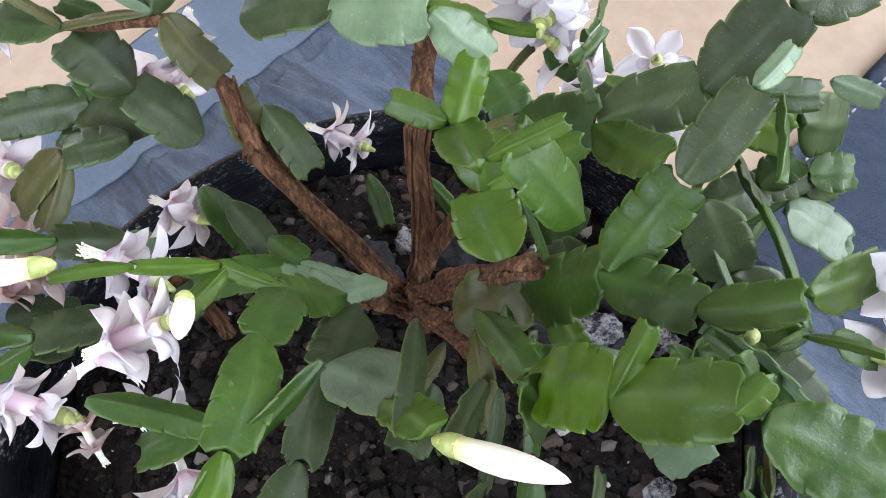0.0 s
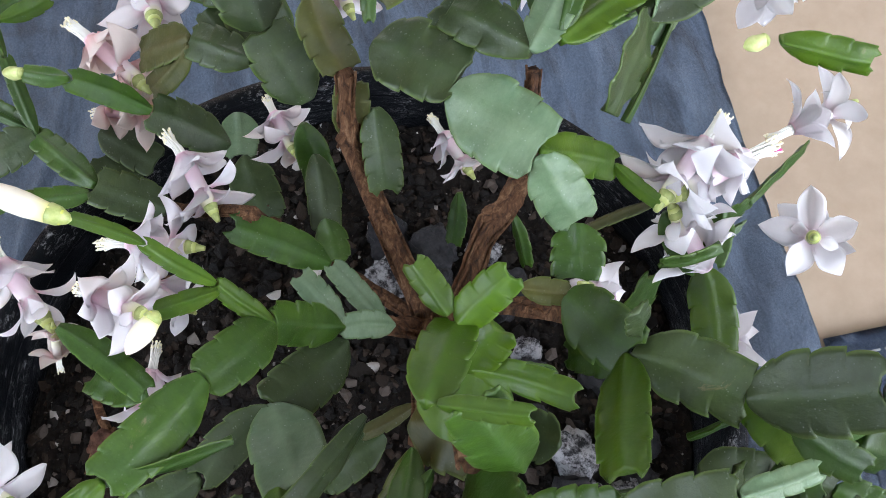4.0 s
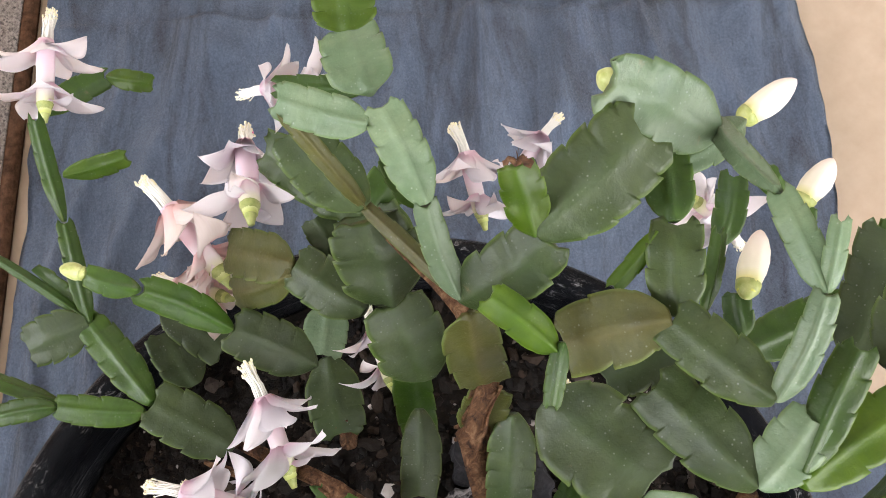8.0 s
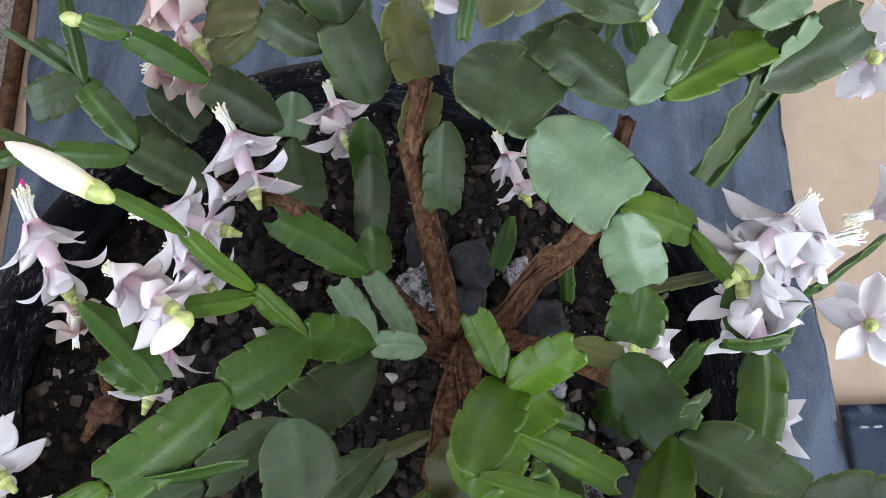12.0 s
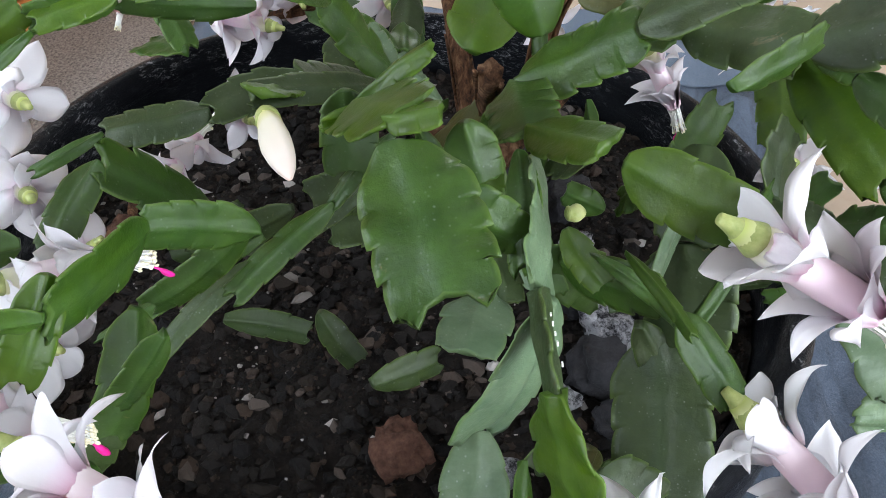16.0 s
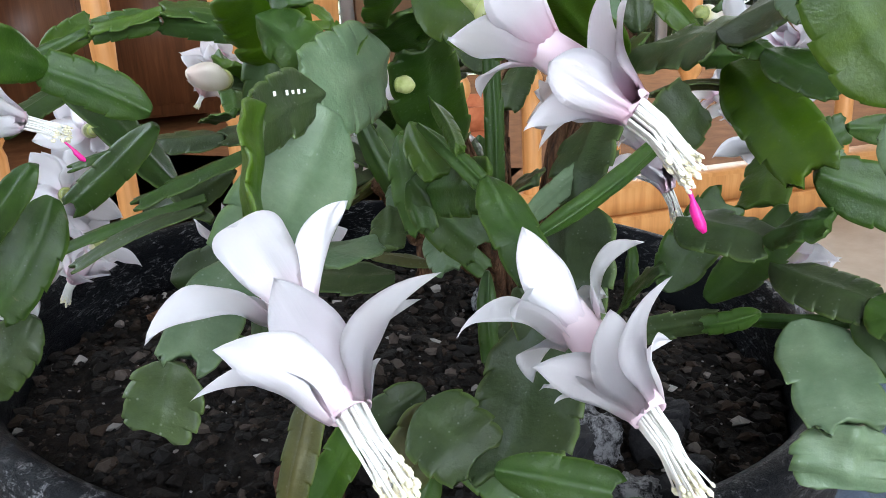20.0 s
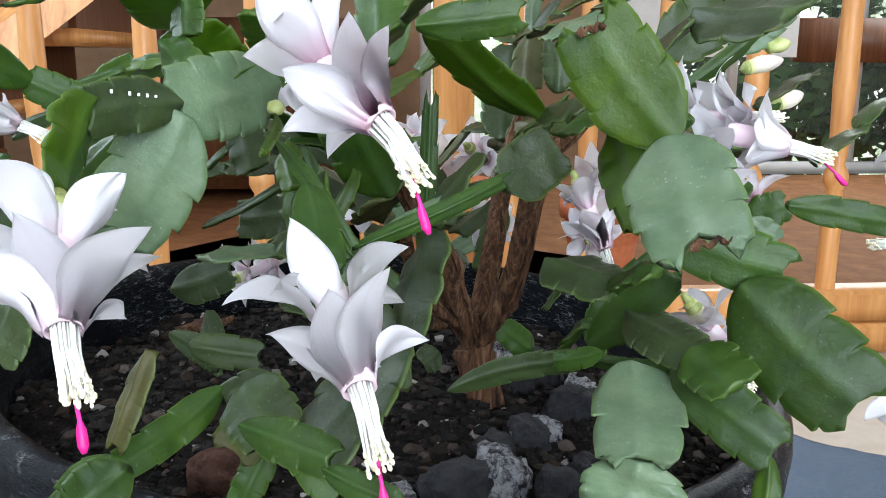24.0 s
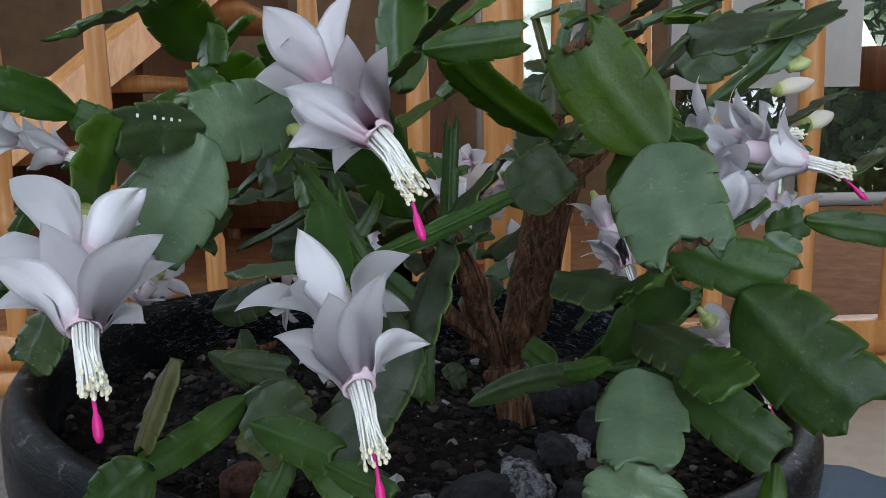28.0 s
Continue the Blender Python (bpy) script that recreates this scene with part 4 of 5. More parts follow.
segment((0.0699, -0.0746, 0.4698), (0.0639, -0.1094, 0.4788), 0.0270, (-0.53, 0.30, 0.79), MID)
segment((0.0639, -0.1094, 0.4788), (0.0737, -0.1515, 0.4884), 0.0280, (-0.52, 0.07, 0.85), OLD)
segment((0.0737, -0.1515, 0.4884), (0.0958, -0.1828, 0.5137), 0.0319, (-0.65, 0.15, 0.75), OLD)
segment((0.0958, -0.1828, 0.5137), (0.1112, -0.2143, 0.5131), 0.0241, (-0.50, -0.26, 0.82), OLD)
segment((0.0612, -0.1095, 0.4776), (0.0185, -0.1339, 0.5098), 0.0207, (0.17, 0.67, 0.73), YOUNG)
segment((0.0748, -0.1543, 0.4878), (0.0780, -0.1697, 0.4840), 0.0096, (-0.45, -0.30, 0.84), MID)
segment((0.0780, -0.1697, 0.4840), (0.0829, -0.1992, 0.4763), 0.0158, (-0.46, -0.29, 0.84), MID)
segment((0.0622, -0.1953, 0.5056), (0.0584, -0.2139, 0.4993), 0.0101, (-0.67, -0.11, 0.73), PALE_SHEEN)
segment((0.0599, -0.0580, 0.4692), (0.0699, -0.0746, 0.4698), 0.0118, (-0.48, -0.26, 0.84), BROWN)
segment((-0.0185, -0.1166, 0.4925), (0.0063, -0.1404, 0.5135), 0.0231, (-0.58, 0.10, 0.81), MID)
segment((0.0063, -0.1404, 0.5135), (0.0307, -0.1626, 0.5337), 0.0198, (-0.59, 0.09, 0.81), OLD)
segment((0.0307, -0.1626, 0.5337), (0.0530, -0.1766, 0.5316), 0.0089, (-0.09, -0.28, 0.95), PALE_SHEEN)
segment((-0.0035, -0.0522, 0.4259), (0.0009, -0.0832, 0.4429), 0.0318, (-0.52, 0.35, 0.78), BROWN)
segment((0.0009, -0.0832, 0.4429), (-0.0182, -0.1143, 0.4899), 0.0284, (-0.25, 0.85, 0.46), MID)
segment((-0.0005, -0.1056, 0.4974), (-0.0017, -0.0850, 0.5410), 0.0247, (-0.43, -0.82, 0.38), MID)
segment((-0.0111, -0.0737, 0.5393), (0.0184, -0.0610, 0.5254), 0.0194, (0.34, 0.22, 0.92), YOUNG)
segment((0.0184, -0.0610, 0.5254), (0.0398, -0.0664, 0.5391), 0.0144, (-0.56, -0.17, 0.81), YOUNG)
segment((0.0191, -0.0571, 0.5267), (0.0235, -0.0370, 0.5334), 0.0114, (-0.52, -0.17, 0.84), YOUNG)
segment((-0.0081, -0.0762, 0.5400), (0.0076, -0.1009, 0.5413), 0.0081, (-0.43, -0.23, 0.87), YOUNG)
segment((-0.0182, -0.1143, 0.4899), (-0.0377, -0.1463, 0.5008), 0.0210, (-0.19, 0.42, 0.89), MID)
segment((-0.0377, -0.1463, 0.5008), (-0.0397, -0.1761, 0.5147), 0.0152, (-0.37, 0.41, 0.83), YOUNG)
segment((-0.0431, -0.1484, 0.4977), (-0.0608, -0.1736, 0.4833), 0.0099, (-0.51, -0.13, 0.85), MID)
segment((-0.0342, -0.1830, 0.4817), (-0.0356, -0.2100, 0.4743), 0.0043, (-0.40, -0.22, 0.89), YOUNG)
segment((0.0329, -0.1521, 0.4664), (0.0152, -0.1662, 0.4433), 0.0267, (-0.76, -0.11, 0.64), OLD)
segment((0.0152, -0.1662, 0.4433), (0.0041, -0.1823, 0.4115), 0.0334, (-0.86, -0.26, 0.43), OLD)
segment((0.0812, -0.1758, 0.4149), (0.0927, -0.2079, 0.4123), 0.0184, (-0.43, -0.22, 0.88), OLD)
segment((0.0927, -0.2079, 0.4123), (0.0979, -0.2297, 0.4093), 0.0198, (-0.48, -0.23, 0.85), MID)
segment((0.0555, -0.1588, 0.4290), (0.0739, -0.1826, 0.4265), 0.0232, (-0.22, -0.27, 0.94), OLD)
segment((0.0739, -0.1826, 0.4265), (0.0832, -0.1983, 0.4361), 0.0181, (-0.53, 0.19, 0.83), MID)
segment((-0.0177, -0.0663, 0.4546), (-0.0557, -0.0910, 0.4816), 0.0146, (0.36, 0.38, 0.85), MID)
segment((-0.0594, -0.0905, 0.4800), (-0.0741, -0.1187, 0.5104), 0.0287, (-0.03, 0.74, 0.67), YOUNG, 0.03)
segment((-0.0748, -0.1196, 0.5098), (-0.0821, -0.1534, 0.5302), 0.0251, (-0.21, 0.54, 0.82), YOUNG)
segment((-0.0748, -0.1196, 0.5098), (-0.0581, -0.1295, 0.5261), 0.0088, (-0.63, 0.18, 0.75), YOUNG)
segment((-0.0873, -0.1593, 0.5279), (-0.0998, -0.1959, 0.5165), 0.0262, (-0.26, -0.20, 0.94), MID, 0.10)
segment((-0.0857, -0.1518, 0.5282), (-0.0764, -0.1606, 0.5323), 0.0089, (-0.34, 0.08, 0.94), YOUNG)
segment((0.0248, -0.0095, 0.4025), (0.0057, 0.0021, 0.4224), 0.0137, (0.27, -0.69, 0.67), PALE_SHEEN)
segment((0.0057, 0.0021, 0.4224), (-0.0169, 0.0124, 0.4635), 0.0201, (0.37, -0.84, 0.41), MID)
segment((-0.0169, 0.0124, 0.4635), (-0.0517, 0.0068, 0.4880), 0.0216, (0.57, -0.39, 0.72), MID)
segment((-0.0517, 0.0068, 0.4880), (-0.0997, 0.0014, 0.5009), 0.0214, (0.28, -0.38, 0.88), MID)
segment((-0.0997, 0.0014, 0.5009), (-0.1295, 0.0073, 0.4952), 0.0121, (-0.24, -0.35, 0.91), YOUNG)
segment((-0.1318, 0.0041, 0.4935), (-0.1574, -0.0022, 0.4850), 0.0070, (-0.12, -0.58, 0.81), MID)
segment((0.0017, -0.0038, 0.4197), (-0.0414, -0.0073, 0.4455), 0.0266, (0.50, -0.33, 0.80), OLD)
segment((-0.0414, -0.0073, 0.4455), (-0.0587, -0.0429, 0.4649), 0.0304, (0.31, 0.34, 0.89), PALE_SHEEN)
segment((-0.0636, -0.0388, 0.4648), (-0.0796, -0.0609, 0.4836), 0.0189, (0.50, 0.32, 0.80), YOUNG)
segment((-0.0294, 0.0610, 0.4959), (-0.0415, 0.0869, 0.5046), 0.0064, (-0.07, -0.35, 0.94), YOUNG)
segment((-0.0223, 0.0309, 0.4881), (-0.0294, 0.0610, 0.4959), 0.0078, (-0.06, -0.26, 0.96), YOUNG)
segment((-0.0169, 0.0124, 0.4635), (-0.0223, 0.0309, 0.4881), 0.0093, (0.07, -0.79, 0.61), YOUNG)
segment((-0.0233, 0.0284, 0.4870), (-0.0465, 0.0426, 0.4853), 0.0091, (-0.24, -0.28, 0.93), YOUNG)
segment((0.0245, -0.0044, 0.3951), (0.0273, 0.0327, 0.4104), 0.0125, (-0.14, -0.37, 0.92), PALE_SHEEN)
segment((0.0273, 0.0327, 0.4104), (0.0084, 0.0799, 0.4205), 0.0195, (-0.17, -0.27, 0.95), MID)
segment((0.0057, 0.0021, 0.4224), (0.0096, 0.0311, 0.4327), 0.0132, (-0.09, -0.32, 0.94), PALE_SHEEN)
segment((-0.0427, -0.0070, 0.4453), (-0.0818, -0.0043, 0.4440), 0.0191, (-0.06, -0.43, 0.90), OLD)
segment((-0.0818, -0.0043, 0.4440), (-0.1202, 0.0119, 0.4411), 0.0174, (-0.22, -0.36, 0.91), OLD)
segment((-0.1202, 0.0119, 0.4411), (-0.1493, 0.0141, 0.4342), 0.0068, (-0.23, -0.46, 0.86), MID)
segment((-0.0925, -0.0695, 0.4251), (-0.1044, -0.0599, 0.4357), 0.0095, (0.28, -0.53, 0.80), OLD)
segment((-0.1044, -0.0599, 0.4357), (-0.1343, -0.0574, 0.4785), 0.0219, (0.69, -0.51, 0.51), MID)
segment((-0.1343, -0.0574, 0.4785), (-0.1580, -0.0741, 0.4674), 0.0126, (-0.07, -0.48, 0.87), MID)
segment((-0.0151, -0.0366, 0.3773), (-0.0507, -0.0289, 0.3813), 0.0233, (0.03, -0.36, 0.93), OLD)
segment((0.0050, -0.0391, 0.3817), (-0.0225, -0.0310, 0.3879), 0.0085, (0.08, -0.41, 0.91), BROWN)
segment((-0.0499, -0.0924, 0.4724), (-0.0747, -0.0925, 0.4553), 0.0070, (-0.55, -0.27, 0.79), MID)
segment((-0.0747, -0.0925, 0.4553), (-0.1166, -0.0987, 0.4427), 0.0106, (-0.24, -0.26, 0.93), MID)
segment((-0.0454, -0.0772, 0.4459), (-0.0797, -0.0728, 0.4277), 0.0066, (-0.48, -0.24, 0.84), OLD)
segment((-0.0935, -0.0716, 0.4350), (-0.1542, -0.0704, 0.4198), 0.0084, (-0.24, -0.27, 0.93), MID)
segment((-0.0949, -0.0788, 0.4324), (-0.1421, -0.0852, 0.4184), 0.0094, (-0.24, -0.29, 0.93), OLD)
segment((-0.0189, -0.0779, 0.4632), (-0.0414, -0.0853, 0.4660), 0.0067, (0.17, -0.16, 0.97), MID)
segment((-0.0242, -0.1103, 0.4432), (-0.0315, -0.1267, 0.4363), 0.0102, (-0.24, -0.28, 0.93), PALE_SHEEN)
segment((-0.0342, -0.1245, 0.4363), (-0.0404, -0.1432, 0.4291), 0.0128, (-0.22, -0.29, 0.93), OLD)
segment((-0.0428, -0.1370, 0.4303), (-0.0647, -0.1525, 0.4308), 0.0241, (0.01, 0.01, 1.00), PALE_SHEEN)
segment((0.0262, -0.1080, 0.4353), (0.0221, -0.0913, 0.4285), 0.0224, (-0.45, 0.24, 0.86), OLD)
segment((0.0907, 0.0454, 0.5121), (0.0975, 0.0056, 0.5172), 0.0317, (-0.23, 0.09, 0.97), OLD)
segment((0.0917, 0.0051, 0.5158), (0.0941, -0.0376, 0.5136), 0.0335, (-0.40, -0.07, 0.92), PALE_SHEEN)
segment((0.0927, -0.0385, 0.5129), (0.0899, -0.0614, 0.4885), 0.0228, (-0.47, -0.62, 0.63), PALE_SHEEN)
segment((0.0947, -0.0593, 0.4756), (0.0774, -0.0720, 0.4669), 0.0225, (-0.36, -0.15, 0.92), MID)
segment((0.0941, -0.0376, 0.5136), (0.1230, -0.0556, 0.4813), 0.0165, (0.14, -0.81, 0.57), YOUNG)
segment((0.1230, -0.0556, 0.4813), (0.1243, -0.0799, 0.4738), 0.0073, (-0.42, -0.29, 0.86), YOUNG)
segment((0.0911, 0.0869, 0.5153), (0.0977, 0.1125, 0.5389), 0.0098, (-0.30, -0.60, 0.74), PALE_SHEEN)
segment((0.0977, 0.1125, 0.5389), (0.1039, 0.1403, 0.5546), 0.0149, (-0.25, -0.43, 0.87), PALE_SHEEN)
segment((0.1115, 0.1576, 0.5281), (0.1204, 0.1819, 0.5276), 0.0227, (-0.08, 0.05, 1.00), PALE_SHEEN)
segment((0.1200, 0.1814, 0.5274), (0.1272, 0.1931, 0.5322), 0.0216, (-0.14, -0.30, 0.94), YOUNG)
segment((0.0976, 0.1384, 0.5526), (0.0821, 0.1646, 0.5492), 0.0135, (-0.43, -0.14, 0.89), PALE_SHEEN)
segment((0.0899, 0.0824, 0.5139), (0.0848, 0.0649, 0.4818), 0.0201, (-0.41, -0.77, 0.49), BROWN)
segment((0.0734, 0.0846, 0.4496), (0.0775, 0.1085, 0.4804), 0.0286, (-0.23, -0.75, 0.62), OLD)
segment((0.0775, 0.1085, 0.4804), (0.0847, 0.1304, 0.5082), 0.0311, (-0.29, -0.72, 0.64), OLD)
segment((0.0881, 0.1334, 0.5098), (0.0846, 0.1685, 0.5183), 0.0220, (-0.18, -0.25, 0.95), OLD)
segment((0.0911, 0.0869, 0.5153), (0.0881, 0.1334, 0.5098), 0.0064, (-0.22, 0.10, 0.97), BROWN)
segment((0.0881, 0.1334, 0.5098), (0.0814, 0.1592, 0.5477), 0.0066, (-0.11, -0.83, 0.55), BROWN)
segment((0.0713, 0.1192, 0.4530), (0.0611, 0.1525, 0.4531), 0.0217, (-0.18, -0.06, 0.98), OLD)
segment((0.0611, 0.1525, 0.4531), (0.0449, 0.1850, 0.4267), 0.0217, (-0.57, 0.33, 0.75), BROWN)
segment((0.0590, 0.1500, 0.4520), (0.0357, 0.1696, 0.4205), 0.0163, (-0.80, 0.00, 0.60), BROWN)
segment((0.0911, 0.0869, 0.5153), (0.1174, 0.0780, 0.5466), 0.0218, (-0.78, -0.12, 0.62), OLD)
segment((0.1142, 0.0828, 0.5471), (0.1532, 0.0817, 0.5656), 0.0274, (-0.42, -0.23, 0.88), OLD)
segment((0.1142, 0.0828, 0.5471), (0.1167, 0.0963, 0.5688), 0.0130, (-0.46, -0.73, 0.51), YOUNG)
segment((0.1786, 0.0713, 0.5427), (0.1526, 0.0980, 0.5698), 0.0228, (-0.14, -0.77, 0.63), PALE_SHEEN)
segment((0.2007, 0.0714, 0.5245), (0.1659, 0.0723, 0.5401), 0.0120, (0.38, -0.31, 0.87), PALE_SHEEN)
segment((0.0979, 0.0529, 0.5378), (0.0923, 0.0773, 0.5433), 0.0115, (-0.21, -0.26, 0.94), YOUNG)
segment((0.1007, 0.0539, 0.5387), (0.0870, 0.0422, 0.5324), 0.0063, (-0.29, -0.17, 0.94), MID)
segment((0.1334, 0.0375, 0.5346), (0.1523, 0.0588, 0.5390), 0.0174, (-0.26, 0.03, 0.96), OLD)
segment((0.1519, 0.0592, 0.5390), (0.1646, 0.0765, 0.5409), 0.0151, (-0.26, 0.08, 0.96), MID)
segment((0.1459, 0.0606, 0.5380), (0.1252, 0.0570, 0.5322), 0.0062, (-0.25, -0.12, 0.96), YOUNG)
segment((0.1322, 0.0036, 0.5485), (0.1294, 0.0383, 0.5400), 0.0184, (-0.38, 0.19, 0.91), OLD)
segment((0.1294, 0.0383, 0.5400), (0.1030, 0.0538, 0.5276), 0.0232, (-0.43, -0.02, 0.90), BROWN)
segment((0.1174, -0.0128, 0.5289), (0.1165, 0.0276, 0.5231), 0.0216, (-0.29, 0.13, 0.95), OLD)
segment((0.1174, -0.0128, 0.5289), (0.1413, -0.0081, 0.5373), 0.0172, (-0.35, 0.10, 0.93), PALE_SHEEN)
segment((0.1322, 0.0036, 0.5485), (0.1568, 0.0167, 0.5651), 0.0091, (-0.54, -0.04, 0.84), PALE_SHEEN)
segment((0.1568, 0.0167, 0.5651), (0.1691, 0.0448, 0.5637), 0.0099, (-0.38, 0.21, 0.90), PALE_SHEEN)
segment((0.1691, 0.0448, 0.5637), (0.1823, 0.0728, 0.5440), 0.0081, (-0.34, 0.64, 0.69), PALE_SHEEN)
segment((0.1568, 0.0167, 0.5651), (0.1714, 0.0286, 0.5716), 0.0061, (-0.43, 0.03, 0.90), PALE_SHEEN)
segment((0.1268, -0.0194, 0.5309), (0.1728, -0.0270, 0.5292), 0.0183, (0.05, 0.07, 1.00), YOUNG)
segment((0.1296, -0.0175, 0.5321), (0.1636, -0.0020, 0.5441), 0.0134, (-0.37, 0.11, 0.92), MID)
segment((0.1915, -0.0133, 0.4757), (0.2309, 0.0134, 0.4920), 0.0215, (-0.43, 0.09, 0.90), OLD)
segment((0.1705, -0.0134, 0.5323), (0.2015, -0.0024, 0.5424), 0.0213, (-0.35, 0.14, 0.93), OLD)
segment((0.1726, -0.0151, 0.5323), (0.1941, -0.0214, 0.5357), 0.0199, (-0.15, 0.02, 0.99), PALE_SHEEN)
segment((0.2601, 0.0068, 0.4628), (0.2876, 0.0360, 0.4770), 0.0184, (-0.52, 0.07, 0.85), MID)
segment((0.2230, -0.0185, 0.4474), (0.2576, 0.0075, 0.4624), 0.0224, (-0.46, 0.10, 0.88), MID)
segment((0.1712, 0.0177, 0.4704), (0.1785, 0.0312, 0.4757), 0.0110, (-0.45, -0.11, 0.89), MID)
segment((-0.0047, 0.1204, 0.4038), (-0.0202, 0.1568, 0.4100), 0.0240, (0.05, -0.14, 0.99), OLD)
segment((-0.0202, 0.1568, 0.4100), (-0.0213, 0.2036, 0.4109), 0.0164, (0.13, -0.02, 0.99), MID)
segment((-0.0213, 0.2036, 0.4109), (-0.0027, 0.2426, 0.4256), 0.0088, (0.14, -0.41, 0.90), MID)
segment((-0.0027, 0.2426, 0.4256), (0.0153, 0.2837, 0.4407), 0.0083, (0.14, -0.40, 0.91), MID)
segment((-0.0252, 0.1556, 0.4085), (-0.0526, 0.1819, 0.4092), 0.0132, (-0.09, -0.12, 0.99), MID)
segment((-0.0526, 0.1819, 0.4092), (-0.0757, 0.1958, 0.4075), 0.0106, (-0.18, -0.18, 0.97), MID)
segment((0.0439, 0.1277, 0.3975), (0.0255, 0.1559, 0.4265), 0.0237, (0.20, -0.64, 0.74), OLD)
segment((0.0255, 0.1559, 0.4265), (0.0075, 0.1852, 0.4485), 0.0151, (0.14, -0.54, 0.83), MID)
segment((0.0075, 0.1852, 0.4485), (-0.0052, 0.2029, 0.4514), 0.0109, (-0.09, -0.22, 0.97), MID)
segment((-0.0213, 0.2036, 0.4109), (-0.0488, 0.2127, 0.4069), 0.0218, (-0.24, -0.33, 0.91), OLD)
segment((-0.0204, 0.2028, 0.4109), (-0.0352, 0.2495, 0.4199), 0.0052, (0.04, -0.18, 0.98), MID)
segment((0.0106, 0.3507, 0.3498), (0.0543, 0.3476, 0.3459), 0.0152, (0.03, -0.59, 0.81), MID)
segment((0.0543, 0.3476, 0.3459), (0.0715, 0.3281, 0.3447), 0.0120, (-0.31, -0.33, 0.89), YOUNG)
segment((0.0667, 0.1525, 0.3755), (0.0491, 0.1363, 0.3671), 0.0217, (-0.12, -0.35, 0.93), PALE_SHEEN)
segment((0.0513, 0.1345, 0.3671), (0.0335, 0.1022, 0.3544), 0.0271, (-0.08, -0.33, 0.94), OLD)
segment((0.0659, 0.0810, 0.4105), (0.0424, 0.0535, 0.3977), 0.0177, (-0.18, -0.28, 0.94), OLD)
segment((0.0878, 0.0514, 0.4600), (0.0657, 0.0269, 0.4378), 0.0184, (-0.42, -0.38, 0.83), OLD)
segment((-0.1069, -0.1090, 0.4749), (-0.1362, -0.1076, 0.4910), 0.0150, (0.01, -0.99, 0.11), MID)
segment((-0.1362, -0.1076, 0.4910), (-0.1664, -0.1386, 0.5050), 0.0172, (0.69, -0.72, -0.10), MID)
segment((-0.1664, -0.1386, 0.5050), (-0.1816, -0.1314, 0.5045), 0.0081, (-0.43, -0.89, 0.17), MID)
segment((-0.1620, -0.1311, 0.5091), (-0.1779, -0.1409, 0.4921), 0.0114, (-0.10, -0.82, 0.56), YOUNG)
segment((-0.1013, 0.0044, 0.4960), (-0.1298, 0.0150, 0.4929), 0.0125, (-0.36, -0.93, 0.11), MID)
segment((-0.0599, -0.0188, 0.4897), (-0.1013, 0.0044, 0.4960), 0.0121, (-0.46, -0.87, 0.17), MID)
segment((-0.1533, 0.0228, 0.4847), (-0.1301, 0.0170, 0.4970), 0.0135, (-0.27, -0.96, 0.05), YOUNG)
segment((-0.0817, -0.2108, 0.4898), (-0.0857, -0.2289, 0.4662), 0.0250, (-0.99, 0.11, 0.08), YOUNG)
segment((-0.0851, -0.1862, 0.4474), (-0.1045, -0.2086, 0.4311), 0.0188, (-0.09, -0.53, 0.84), PALE_SHEEN, 0.11)
segment((-0.1062, -0.2078, 0.4310), (-0.1135, -0.2113, 0.4155), 0.0199, (-0.41, -0.83, 0.38), OLD)
segment((-0.0328, -0.1402, 0.4648), (-0.0307, -0.1539, 0.4370), 0.0118, (-0.51, -0.79, 0.35), MID)
segment((-0.0260, -0.1507, 0.4491), (-0.0198, -0.1868, 0.4583), 0.0176, (-0.97, -0.11, 0.22), MID)
segment((-0.0347, -0.1781, 0.5099), (-0.0170, -0.2023, 0.4994), 0.0182, (-0.51, -0.63, 0.58), YOUNG)
segment((-0.0735, -0.1577, 0.5051), (-0.0600, -0.1705, 0.4916), 0.0152, (-0.52, -0.82, 0.26), MID)
segment((-0.0658, -0.1541, 0.5213), (-0.0651, -0.1610, 0.5070), 0.0136, (-0.48, -0.80, 0.36), MID)
segment((-0.1736, -0.1937, 0.4506), (-0.1887, -0.1977, 0.4257), 0.0097, (-0.17, -0.95, 0.25), YOUNG)
segment((-0.1748, -0.1575, 0.4412), (-0.1967, -0.1704, 0.4160), 0.0128, (-0.00, -0.89, 0.46), MID)
segment((-0.1792, -0.1565, 0.4387), (-0.1992, -0.1466, 0.4388), 0.0092, (-0.39, -0.79, 0.47), MID)
segment((-0.0397, -0.2402, 0.4060), (-0.0156, -0.2538, 0.4021), 0.0122, (-0.34, -0.76, 0.56), MID)
segment((-0.0175, -0.2540, 0.3997), (0.0005, -0.2647, 0.3958), 0.0077, (-0.33, -0.77, 0.55), MID)
segment((0.0010, -0.1728, 0.4106), (-0.0257, -0.2088, 0.3798), 0.0340, (-0.49, -0.33, 0.81), OLD)
segment((-0.0734, -0.1964, 0.4122), (-0.0843, -0.2039, 0.3842), 0.0100, (-0.48, -0.78, 0.40), BROWN)
segment((-0.0648, -0.1833, 0.4865), (-0.0825, -0.2117, 0.4856), 0.0163, (0.84, -0.53, 0.10), OLD)
segment((-0.0382, -0.1483, 0.4913), (-0.0648, -0.1833, 0.4865), 0.0276, (0.76, -0.61, 0.23), PALE_SHEEN)
segment((-0.0620, -0.1842, 0.4834), (-0.0851, -0.1862, 0.4474), 0.0298, (0.15, -0.99, -0.04), PALE_SHEEN, 0.09)
